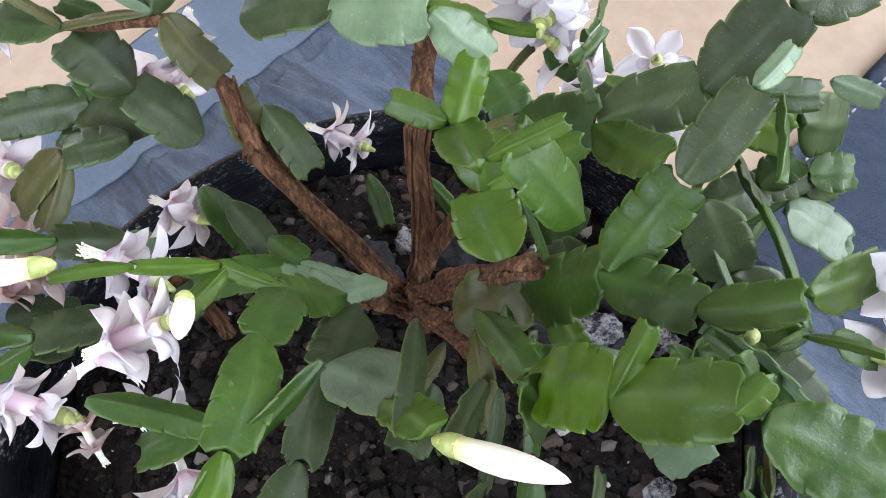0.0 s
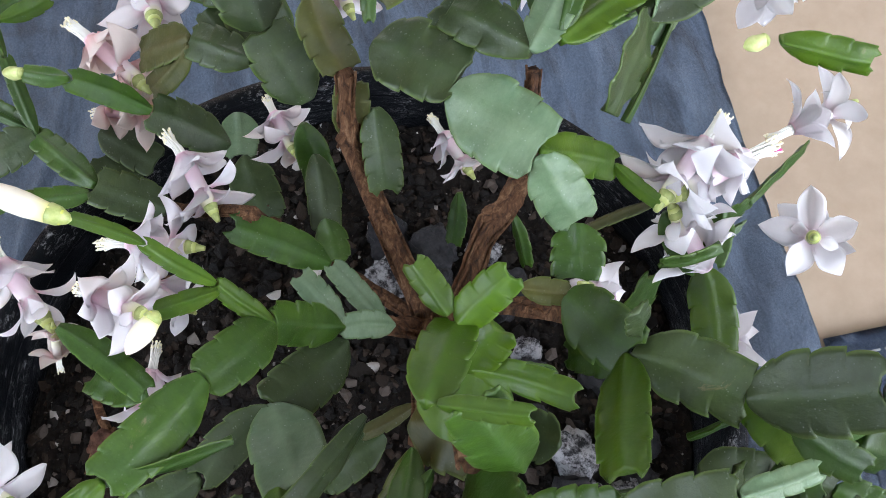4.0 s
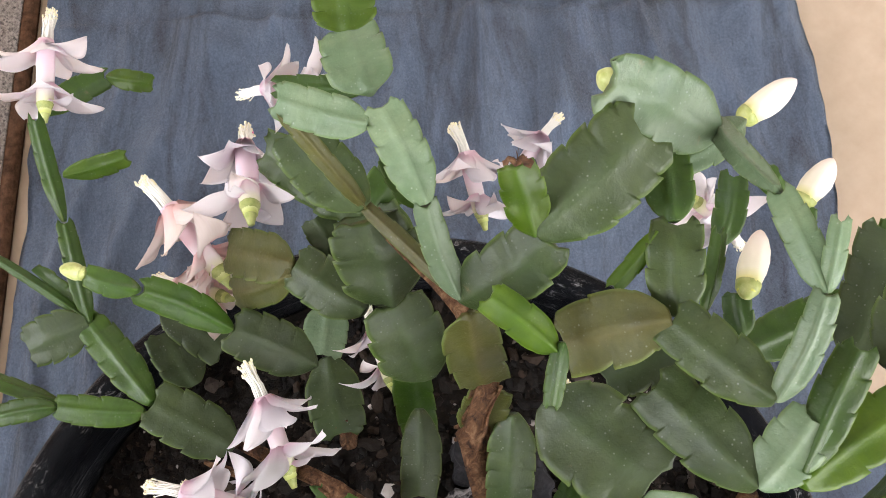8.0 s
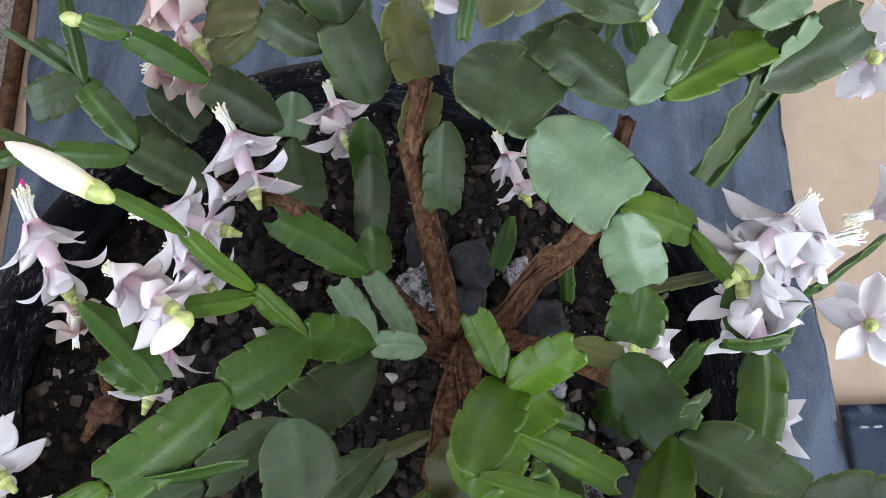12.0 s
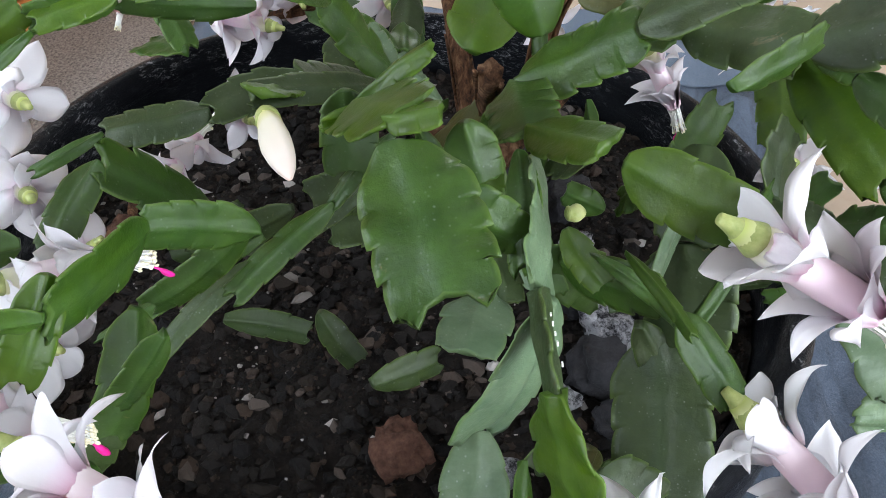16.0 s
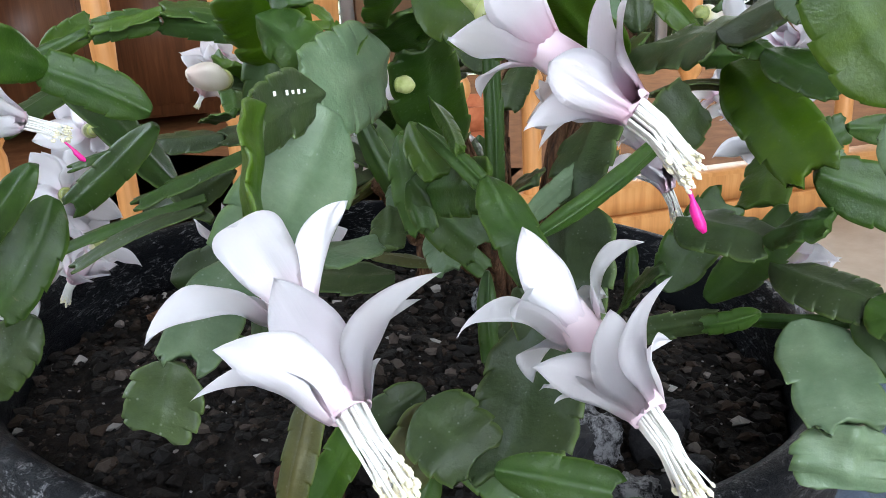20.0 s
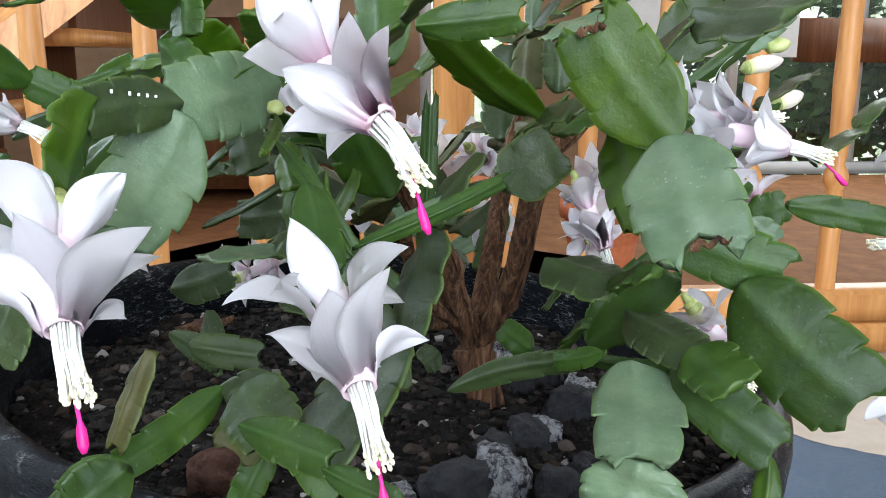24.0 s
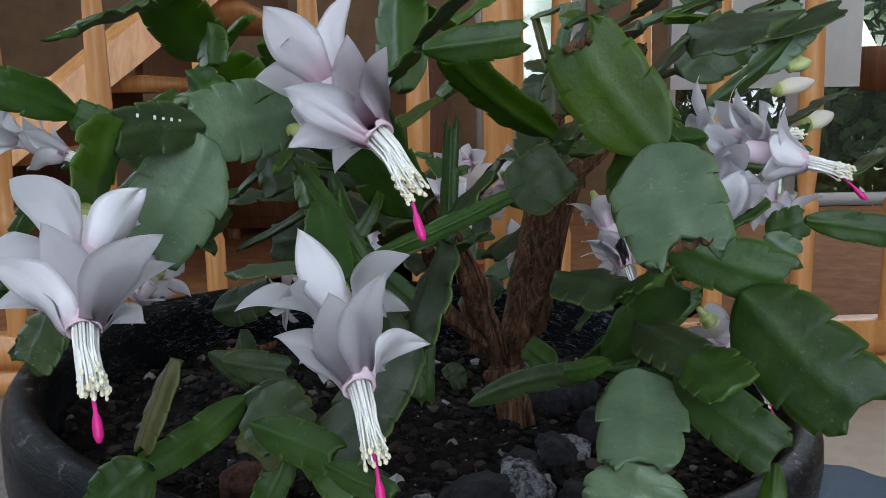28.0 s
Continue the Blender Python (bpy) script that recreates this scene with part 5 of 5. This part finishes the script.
segment((-0.0246, -0.1967, 0.4627), (-0.0186, -0.2163, 0.4414), 0.0138, (-0.04, -0.74, 0.67), MID)
segment((-0.0360, -0.1737, 0.4743), (-0.0111, -0.1929, 0.4421), 0.0057, (-0.13, -0.89, 0.43), MID)
segment((-0.0116, -0.1926, 0.4430), (0.0379, -0.1757, 0.4618), 0.0061, (0.21, -0.93, 0.29), MID)
segment((0.0379, -0.1764, 0.4587), (0.0566, -0.1647, 0.4710), 0.0211, (0.25, -0.86, 0.44), OLD)
segment((0.0726, -0.2358, 0.4799), (0.0516, -0.2278, 0.5092), 0.0251, (-0.29, -0.95, 0.05), YOUNG, 0.12)
segment((0.0717, -0.2357, 0.4800), (0.0747, -0.2566, 0.4562), 0.0282, (-0.43, -0.70, 0.57), PALE_SHEEN, 0.20)
segment((0.0846, -0.1429, 0.4767), (0.0829, -0.1905, 0.4503), 0.0236, (-0.67, -0.34, 0.66), YOUNG)
segment((0.0861, -0.1867, 0.4490), (0.1229, -0.2025, 0.4360), 0.0200, (-0.33, -0.92, 0.19), MID)
segment((0.1084, -0.2023, 0.4322), (0.1344, -0.2312, 0.4033), 0.0321, (-0.49, -0.80, 0.35), MID)
segment((0.0768, -0.1981, 0.4048), (0.0703, -0.2288, 0.3868), 0.0279, (-0.21, -0.46, 0.86), PALE_SHEEN, 0.10)
segment((0.0714, -0.2288, 0.3870), (0.0680, -0.2326, 0.3690), 0.0310, (-0.32, -0.91, 0.25), PALE_SHEEN)
segment((0.0875, -0.2069, 0.4078), (0.1106, -0.2310, 0.3899), 0.0186, (-0.46, -0.77, 0.44), MID)
segment((0.0655, -0.1681, 0.3975), (0.0906, -0.2073, 0.4069), 0.0049, (-0.84, -0.47, 0.27), MID)
segment((0.0246, -0.1300, 0.3710), (0.0655, -0.1684, 0.3963), 0.0098, (-0.72, -0.68, 0.12), OLD)
segment((0.0752, -0.1489, 0.3949), (0.0987, -0.1639, 0.4273), 0.0173, (-0.52, -0.85, -0.02), MID)
segment((-0.0578, -0.1743, 0.3904), (-0.0830, -0.2059, 0.3788), 0.0124, (0.53, -0.63, 0.56), MID)
segment((-0.0375, -0.1852, 0.3943), (-0.0525, -0.1886, 0.3743), 0.0185, (-0.02, -0.98, 0.18), BROWN)
segment((-0.0349, -0.1880, 0.3825), (-0.0162, -0.2035, 0.3650), 0.0164, (-0.09, -0.79, 0.61), MID)
segment((-0.0724, -0.2334, 0.3913), (-0.0870, -0.2347, 0.3808), 0.0166, (-0.06, -0.98, 0.21), MID)
segment((0.0085, -0.1730, 0.5106), (0.0423, -0.1746, 0.5142), 0.0128, (-0.04, -1.00, -0.03), MID)
segment((-0.0057, -0.1697, 0.4202), (0.0011, -0.1803, 0.3912), 0.0142, (-0.23, -0.93, 0.29), OLD)
segment((-0.0398, -0.1773, 0.3959), (-0.0558, -0.1769, 0.3877), 0.0122, (-0.23, -0.89, 0.40), OLD)
segment((-0.0451, -0.1962, 0.4004), (-0.0344, -0.2121, 0.3902), 0.0237, (-0.32, -0.65, 0.69), OLD)
segment((-0.0089, -0.1738, 0.4385), (0.0330, -0.1548, 0.4559), 0.0075, (0.16, -0.84, 0.52), PALE_SHEEN)
segment((-0.0337, -0.1586, 0.4714), (-0.0306, -0.1739, 0.4590), 0.0101, (-0.32, -0.64, 0.70), YOUNG)
segment((-0.0324, -0.1482, 0.4531), (-0.0142, -0.1589, 0.4304), 0.0173, (-0.20, -0.94, 0.29), MID)
segment((0.0692, -0.1873, 0.4055), (0.0560, -0.1762, 0.3989), 0.0073, (-0.70, -0.65, 0.30), MID)
segment((-0.1073, -0.0351, 0.3661), (-0.0786, -0.0545, 0.3545), 0.0130, (-0.33, -0.79, 0.52), OLD)
segment((-0.1131, -0.0019, 0.3798), (-0.0804, -0.0121, 0.3926), 0.0216, (-0.39, -0.86, 0.32), OLD)
segment((-0.1066, -0.0999, 0.4690), (-0.1388, -0.0848, 0.4411), 0.0120, (-0.48, -0.87, 0.08), MID)
segment((-0.0822, -0.0746, 0.4451), (-0.1154, -0.0551, 0.4259), 0.0132, (-0.57, -0.80, 0.17), OLD)
segment((-0.0645, -0.0903, 0.4950), (-0.0705, -0.0984, 0.4710), 0.0181, (-0.32, -0.87, 0.37), MID)
segment((-0.0582, -0.1018, 0.4767), (-0.0523, -0.1136, 0.4574), 0.0181, (-0.44, -0.82, 0.37), OLD)
segment((-0.0154, -0.0633, 0.4364), (-0.0521, -0.0718, 0.4192), 0.0129, (-0.46, 0.33, 0.82), BROWN)
segment((0.0728, 0.0563, 0.4435), (0.0862, 0.0620, 0.4728), 0.0177, (-0.73, -0.53, 0.44), BROWN)
segment((0.0822, 0.1151, 0.4471), (0.0967, 0.1522, 0.4512), 0.0341, (-0.30, 0.02, 0.95), OLD)
segment((0.0967, 0.1522, 0.4512), (0.0823, 0.2018, 0.4504), 0.0248, (-0.63, -0.17, 0.76), OLD)
segment((0.0967, 0.1522, 0.4512), (0.1205, 0.1552, 0.4574), 0.0192, (-0.15, -0.53, 0.83), MID)
segment((-0.0071, -0.0778, 0.4794), (0.0142, -0.0666, 0.4942), 0.0274, (-0.49, -0.20, 0.85), YOUNG)
segment((0.0142, -0.0666, 0.4942), (0.0302, -0.0693, 0.5121), 0.0210, (-0.75, -0.13, 0.65), YOUNG)
segment((0.0142, -0.0666, 0.4942), (0.0294, -0.1055, 0.5052), 0.0125, (-0.52, 0.04, 0.85), YOUNG)
segment((0.0841, -0.1048, 0.3893), (0.0789, -0.0792, 0.3647), 0.0187, (-0.67, 0.44, 0.60), MID)
segment((-0.0123, -0.0945, 0.4538), (-0.0290, -0.1094, 0.4288), 0.0149, (-0.67, -0.35, 0.66), YOUNG)
segment((-0.0141, -0.1044, 0.4217), (-0.0165, -0.1309, 0.4141), 0.0118, (-0.33, -0.23, 0.92), PALE_SHEEN)
segment((0.0422, 0.0498, 0.4124), (0.0297, 0.0312, 0.4115), 0.0163, (0.04, -0.08, 1.00), MID)
segment((-0.0251, 0.2379, 0.4160), (-0.0194, 0.2038, 0.4066), 0.0107, (-0.70, -0.30, 0.65), MID)
segment((0.0063, 0.2023, 0.3800), (0.0145, 0.1678, 0.3711), 0.0222, (-0.16, -0.28, 0.95), OLD)
segment((0.1634, -0.0313, 0.5197), (0.2044, -0.0440, 0.5324), 0.0245, (-0.36, -0.30, 0.88), OLD)
segment((0.1215, -0.0931, 0.6024), (0.1341, -0.1158, 0.5986), 0.0096, (-0.69, -0.48, 0.54), YOUNG)
segment((0.1318, -0.0810, 0.4543), (0.1276, -0.1066, 0.4379), 0.0150, (-0.50, -0.41, 0.76), MID)
segment((0.1293, -0.1082, 0.4378), (0.1057, -0.1354, 0.4227), 0.0207, (-0.47, -0.08, 0.88), YOUNG)
segment((0.1539, -0.0992, 0.4474), (0.1328, -0.1100, 0.4382), 0.0122, (-0.40, -0.00, 0.92), MID)
segment((0.1320, -0.0755, 0.4570), (0.1027, -0.0593, 0.4542), 0.0067, (0.12, 0.37, 0.92), BROWN)
segment((0.1066, 0.0178, 0.3850), (0.0883, 0.0079, 0.3628), 0.0120, (-0.78, 0.03, 0.63), MID)
segment((0.1213, -0.0085, 0.3664), (0.1105, -0.0273, 0.3434), 0.0092, (-0.84, -0.15, 0.52), MID)
segment((-0.0738, 0.0353, 0.4484), (-0.0831, 0.0636, 0.4408), 0.0189, (-0.09, 0.23, 0.97), MID)
segment((-0.0758, 0.0738, 0.4743), (-0.0723, 0.0369, 0.4493), 0.0137, (0.13, -0.55, 0.83), MID)
segment((0.1123, 0.1642, 0.5201), (0.0908, 0.1860, 0.5166), 0.0093, (-0.39, -0.24, 0.89), MID)
segment((0.1059, 0.1240, 0.4994), (0.1084, 0.1455, 0.5062), 0.0126, (-0.18, -0.28, 0.94), MID)
segment((0.1475, 0.0270, 0.5066), (0.1131, 0.0386, 0.4943), 0.0187, (-0.33, 0.02, 0.94), OLD)
segment((0.1746, 0.0116, 0.4536), (0.2180, -0.0025, 0.4537), 0.0196, (-0.02, -0.05, 1.00), MID)
segment((0.2153, 0.0293, 0.4621), (0.2240, 0.0389, 0.4740), 0.0127, (-0.69, -0.23, 0.69), MID)
segment((0.1999, 0.0486, 0.4498), (0.2208, 0.0662, 0.4601), 0.0133, (-0.41, -0.05, 0.91), MID)
segment((0.2258, 0.0556, 0.4584), (0.2351, 0.0533, 0.4601), 0.0133, (-0.21, -0.13, 0.97), MID)
segment((0.1674, 0.0333, 0.4650), (0.1904, 0.0520, 0.4762), 0.0081, (-0.06, -0.45, 0.89), MID)
segment((0.0783, 0.1501, 0.4379), (0.0803, 0.1670, 0.4433), 0.0148, (-0.08, -0.29, 0.95), OLD)
segment((0.0752, 0.1000, 0.4089), (0.0608, 0.0745, 0.3702), 0.0185, (-0.36, -0.71, 0.60), MID)
segment((-0.0058, 0.1649, 0.3651), (-0.0025, 0.1936, 0.3742), 0.0225, (0.11, -0.31, 0.94), OLD)
segment((0.0100, 0.2579, 0.4322), (0.0357, 0.2455, 0.4352), 0.0104, (-0.39, -0.64, 0.67), YOUNG)
segment((-0.0525, 0.1847, 0.4021), (-0.0708, 0.2157, 0.4063), 0.0087, (0.49, 0.18, 0.85), MID)
segment((-0.0201, -0.0399, 0.4484), (-0.0805, -0.0497, 0.4765), 0.0124, (0.40, -0.65, 0.64), OLD)
segment((-0.1642, -0.1005, 0.4960), (-0.1874, -0.0953, 0.4998), 0.0117, (-0.19, -0.96, 0.20), MID)
segment((-0.0800, -0.0755, 0.3890), (-0.0731, -0.0890, 0.3668), 0.0120, (-0.28, -0.86, 0.44), OLD)
segment((-0.1749, -0.1150, 0.4216), (-0.2002, -0.1267, 0.3861), 0.0148, (-0.07, -0.93, 0.36), MID)
segment((-0.1424, -0.1194, 0.4639), (-0.1616, -0.1156, 0.4415), 0.0104, (-0.32, -0.94, 0.11), MID)
segment((-0.1762, -0.1014, 0.4158), (-0.2052, -0.0886, 0.4127), 0.0157, (-0.40, -0.81, 0.42), MID)
segment((-0.0366, -0.0684, 0.4337), (-0.0678, -0.0561, 0.4273), 0.0200, (-0.40, -0.86, 0.31), OLD)
segment((-0.0351, -0.0836, 0.4634), (-0.0154, -0.0940, 0.4206), 0.0098, (-0.44, -0.90, 0.02), MID)
segment((-0.0154, -0.0940, 0.4206), (0.0078, -0.0998, 0.3995), 0.0098, (-0.01, -0.97, 0.25), MID)
segment((0.0078, -0.0998, 0.3995), (0.0055, -0.1076, 0.3634), 0.0083, (-0.02, -0.98, 0.21), MID)
segment((0.0142, -0.0922, 0.4050), (0.0187, -0.0818, 0.4832), 0.0079, (-0.04, -0.99, 0.13), MID)
segment((0.1233, -0.1098, 0.4762), (0.1022, -0.0957, 0.4751), 0.0108, (-0.56, -0.83, 0.05), MID)
segment((0.1534, -0.0992, 0.4345), (0.1675, -0.1052, 0.4406), 0.0151, (-0.44, -0.89, 0.13), MID)
segment((0.1675, -0.1052, 0.4406), (0.2132, -0.1091, 0.4328), 0.0135, (-0.07, -0.99, 0.09), MID)
segment((0.1507, -0.1058, 0.4344), (0.1628, -0.1084, 0.4252), 0.0132, (-0.20, -0.98, 0.02), PALE_SHEEN)
segment((0.1390, -0.0482, 0.4871), (0.1876, -0.0361, 0.5221), 0.0098, (0.32, -0.94, -0.13), MID)
segment((0.1282, -0.0439, 0.5040), (0.1630, -0.0347, 0.5232), 0.0299, (0.13, -0.96, 0.24), OLD)
segment((0.1657, -0.0390, 0.5045), (0.1930, -0.0343, 0.5316), 0.0246, (-0.10, -0.96, 0.27), PALE_SHEEN)
segment((0.1158, -0.2164, 0.3810), (0.1094, -0.2277, 0.3583), 0.0084, (-0.36, -0.79, 0.50), YOUNG)
segment((0.0878, -0.0956, 0.3772), (0.1227, -0.0898, 0.4110), 0.0241, (-0.18, -0.92, 0.34), MID)
segment((0.0646, -0.0827, 0.3703), (0.0532, -0.0674, 0.3766), 0.0133, (-0.54, -0.63, 0.56), MID)
segment((-0.0860, -0.1961, 0.3771), (-0.1023, -0.2041, 0.3558), 0.0202, (0.16, -0.96, 0.23), MID)
segment((-0.0410, -0.1855, 0.3744), (-0.0506, -0.1893, 0.3555), 0.0116, (0.02, -0.98, 0.18), MID)
segment((-0.0805, -0.1144, 0.3863), (-0.0523, -0.1167, 0.3820), 0.0141, (-0.02, -0.94, 0.34), OLD)
segment((0.0228, -0.0804, 0.3697), (0.0150, -0.0812, 0.3645), 0.0131, (-0.10, -0.95, 0.29), OLD)
segment((0.0682, -0.1069, 0.4869), (0.0681, -0.1024, 0.5071), 0.0127, (-0.19, -0.96, 0.21), OLD)
segment((-0.1439, -0.0872, 0.4457), (-0.1675, -0.1002, 0.4106), 0.0202, (0.16, -0.96, 0.25), MID)
segment((-0.1599, -0.0774, 0.4002), (-0.1815, -0.0800, 0.3757), 0.0207, (-0.02, -0.99, 0.12), OLD)
bud((-0.0452, 0.0301, 0.5072), (-0.0635, 0.0274, 0.5056), 0.0084, 0)
bud((0.1820, -0.0382, 0.5056), (0.1939, -0.0402, 0.5082), 0.0077, 1)
bud((0.1194, -0.0905, 0.6027), (0.1129, -0.0867, 0.6022), 0.0047, 1)
bud((0.1323, 0.2096, 0.5000), (0.1499, 0.2220, 0.5108), 0.0105, 0)
bud((0.2188, 0.0766, 0.4938), (0.2441, 0.0741, 0.5000), 0.0107, 0)
bud((0.1678, 0.1023, 0.5435), (0.1659, 0.1100, 0.5452), 0.0076, 1)
bud((0.1780, 0.0276, 0.4800), (0.2039, 0.0421, 0.4749), 0.0110, 0)
bud((0.2229, 0.0393, 0.4739), (0.2436, 0.0441, 0.4805), 0.0110, 0)
bud((0.3030, 0.0408, 0.4688), (0.3084, 0.0463, 0.4717), 0.0112, 1)
bud((-0.0050, 0.2030, 0.4510), (-0.0120, 0.2130, 0.4500), 0.0070, 1)
bud((-0.0393, -0.1640, 0.4845), (-0.0340, -0.1668, 0.4842), 0.0051, 1)
areole((0.0708, -0.2582, 0.4570), (0.0810, -0.2585, 0.4588), (0.0, -0.3, -1.0), 1)
areole((0.0482, -0.2300, 0.5072), (0.0545, -0.2300, 0.5092), (-0.4, 0.0, 1.0), 2)
areole((0.1139, 0.0987, 0.5709), (0.1201, 0.0933, 0.5709), (0.3, 0.5, 0.6), 4)
leaf_marks((-0.0769, -0.2065, 0.4912), (0.0017, 0.0028, -0.0004), (0.0, 0.1, 0.99), (0.85, -0.525, -0.05))
flower((-0.0860, -0.2296, 0.4662), (0.250, -0.750, -0.600), 0.0670, 0.50, 0, True)
flower((-0.0195, -0.2180, 0.4430), (0.250, -0.830, -0.500), 0.0680, 0.50, 0, True)
flower((-0.0286, -0.2084, 0.5072), (0.602, -0.611, -0.514), 0.0670, 0.60, 1, True)
flower((0.1300, -0.0812, 0.4728), (0.940, -0.281, -0.192), 0.0677, 0.60, 0, True)
flower((0.0840, -0.0736, 0.4479), (0.336, -0.370, -0.866), 0.0528, 0.50, 1, True)
flower((0.1167, -0.1346, 0.4081), (0.639, -0.022, -0.769), 0.0515, 0.55, 1, True)
flower((-0.1835, -0.1560, 0.4920), (0.500, -0.740, -0.450), 0.0580, 0.55, 1, True)
flower((-0.2012, -0.1267, 0.4993), (0.627, -0.295, -0.721), 0.0550, 0.60, 0, True)
flower((-0.1774, -0.0969, 0.4846), (0.938, 0.080, -0.338), 0.0500, 0.60, 0, True)
flower((-0.0792, 0.0838, 0.4622), (0.148, 0.970, 0.194), 0.0550, 0.70, 1, True)
flower((-0.0098, 0.0891, 0.4117), (-0.588, 0.809, 0.033), 0.0550, 0.75, 1, False)
flower((0.0072, 0.0916, 0.4186), (0.319, 0.923, 0.213), 0.0550, 0.75, 1, False)
flower((0.0641, 0.0985, 0.3932), (0.354, 0.935, -0.009), 0.0450, 0.60, 1, False)
flower((0.1128, 0.0149, 0.3999), (0.250, 0.951, 0.181), 0.0420, 0.40, 1, False)
flower((0.0609, 0.1877, 0.4360), (0.446, 0.825, -0.347), 0.0680, 0.70, 1, True)
flower((0.0360, 0.1808, 0.4110), (0.004, 0.988, 0.152), 0.0660, 0.70, 2, False)
flower((0.0317, 0.1782, 0.3980), (-0.464, 0.805, -0.369), 0.0500, 0.70, 2, False)
flower((0.1242, -0.0799, 0.4737), (0.997, 0.069, 0.041), 0.0560, 0.75, 0, False)
flower((0.1330, -0.0825, 0.4612), (-0.102, -0.739, -0.666), 0.0550, 0.70, 0, False)
flower((0.2549, -0.0489, 0.4645), (0.668, 0.176, -0.723), 0.0520, 0.80, 0, False)
flower((0.2855, -0.0556, 0.4636), (0.646, -0.031, -0.763), 0.0500, 0.80, 0, False)
flower((0.2091, -0.1395, 0.3762), (0.479, 0.027, -0.878), 0.0550, 0.85, 0, False)
flower((0.2541, -0.1130, 0.4251), (-0.886, 0.454, -0.094), 0.0500, 0.60, 0, False)
flower((-0.0779, 0.0815, 0.4643), (-0.573, -0.373, -0.730), 0.0250, 0.30, 2, False)
flower((-0.0487, 0.0393, 0.4923), (-0.267, 0.927, -0.263), 0.0450, 0.60, 1, False)
flower((-0.0329, 0.0917, 0.3602), (-0.131, 0.987, -0.092), 0.0450, 0.70, 1, False)
flower((-0.0935, 0.0613, 0.3675), (0.824, 0.497, 0.273), 0.0480, 0.80, 1, False)
flower((0.0187, 0.2900, 0.4296), (0.588, 0.794, 0.153), 0.0550, 0.70, 1, False)
flower((0.1428, 0.1276, 0.4097), (0.408, 0.872, 0.269), 0.0520, 0.55, 1, False)
flower((0.1614, 0.1329, 0.4160), (0.950, 0.255, 0.180), 0.0450, 0.50, 1, False)
flower((0.1071, 0.1822, 0.5002), (-0.621, 0.739, -0.261), 0.0400, 0.50, 1, False)
flower((-0.1400, 0.0425, 0.4456), (-0.250, 0.961, -0.119), 0.0550, 0.70, 0, False)
flower((-0.1539, 0.0149, 0.4230), (-0.084, 0.938, -0.335), 0.0550, 0.75, 0, False)
flower((-0.1390, -0.0034, 0.4051), (-0.618, 0.328, -0.715), 0.0450, 0.60, 1, False)
flower((-0.1695, -0.0534, 0.4091), (-0.399, 0.840, -0.368), 0.0500, 0.70, 0, False)
flower((0.2140, 0.0728, 0.4324), (0.352, -0.747, -0.564), 0.0450, 0.50, 1, False)
bud((-0.0424, 0.0782, 0.5166), (-0.0589, 0.1141, 0.5267), 0.0098, 0)
bud((-0.0800, -0.0608, 0.4767), (-0.0938, -0.1080, 0.4860), 0.0101, 0)
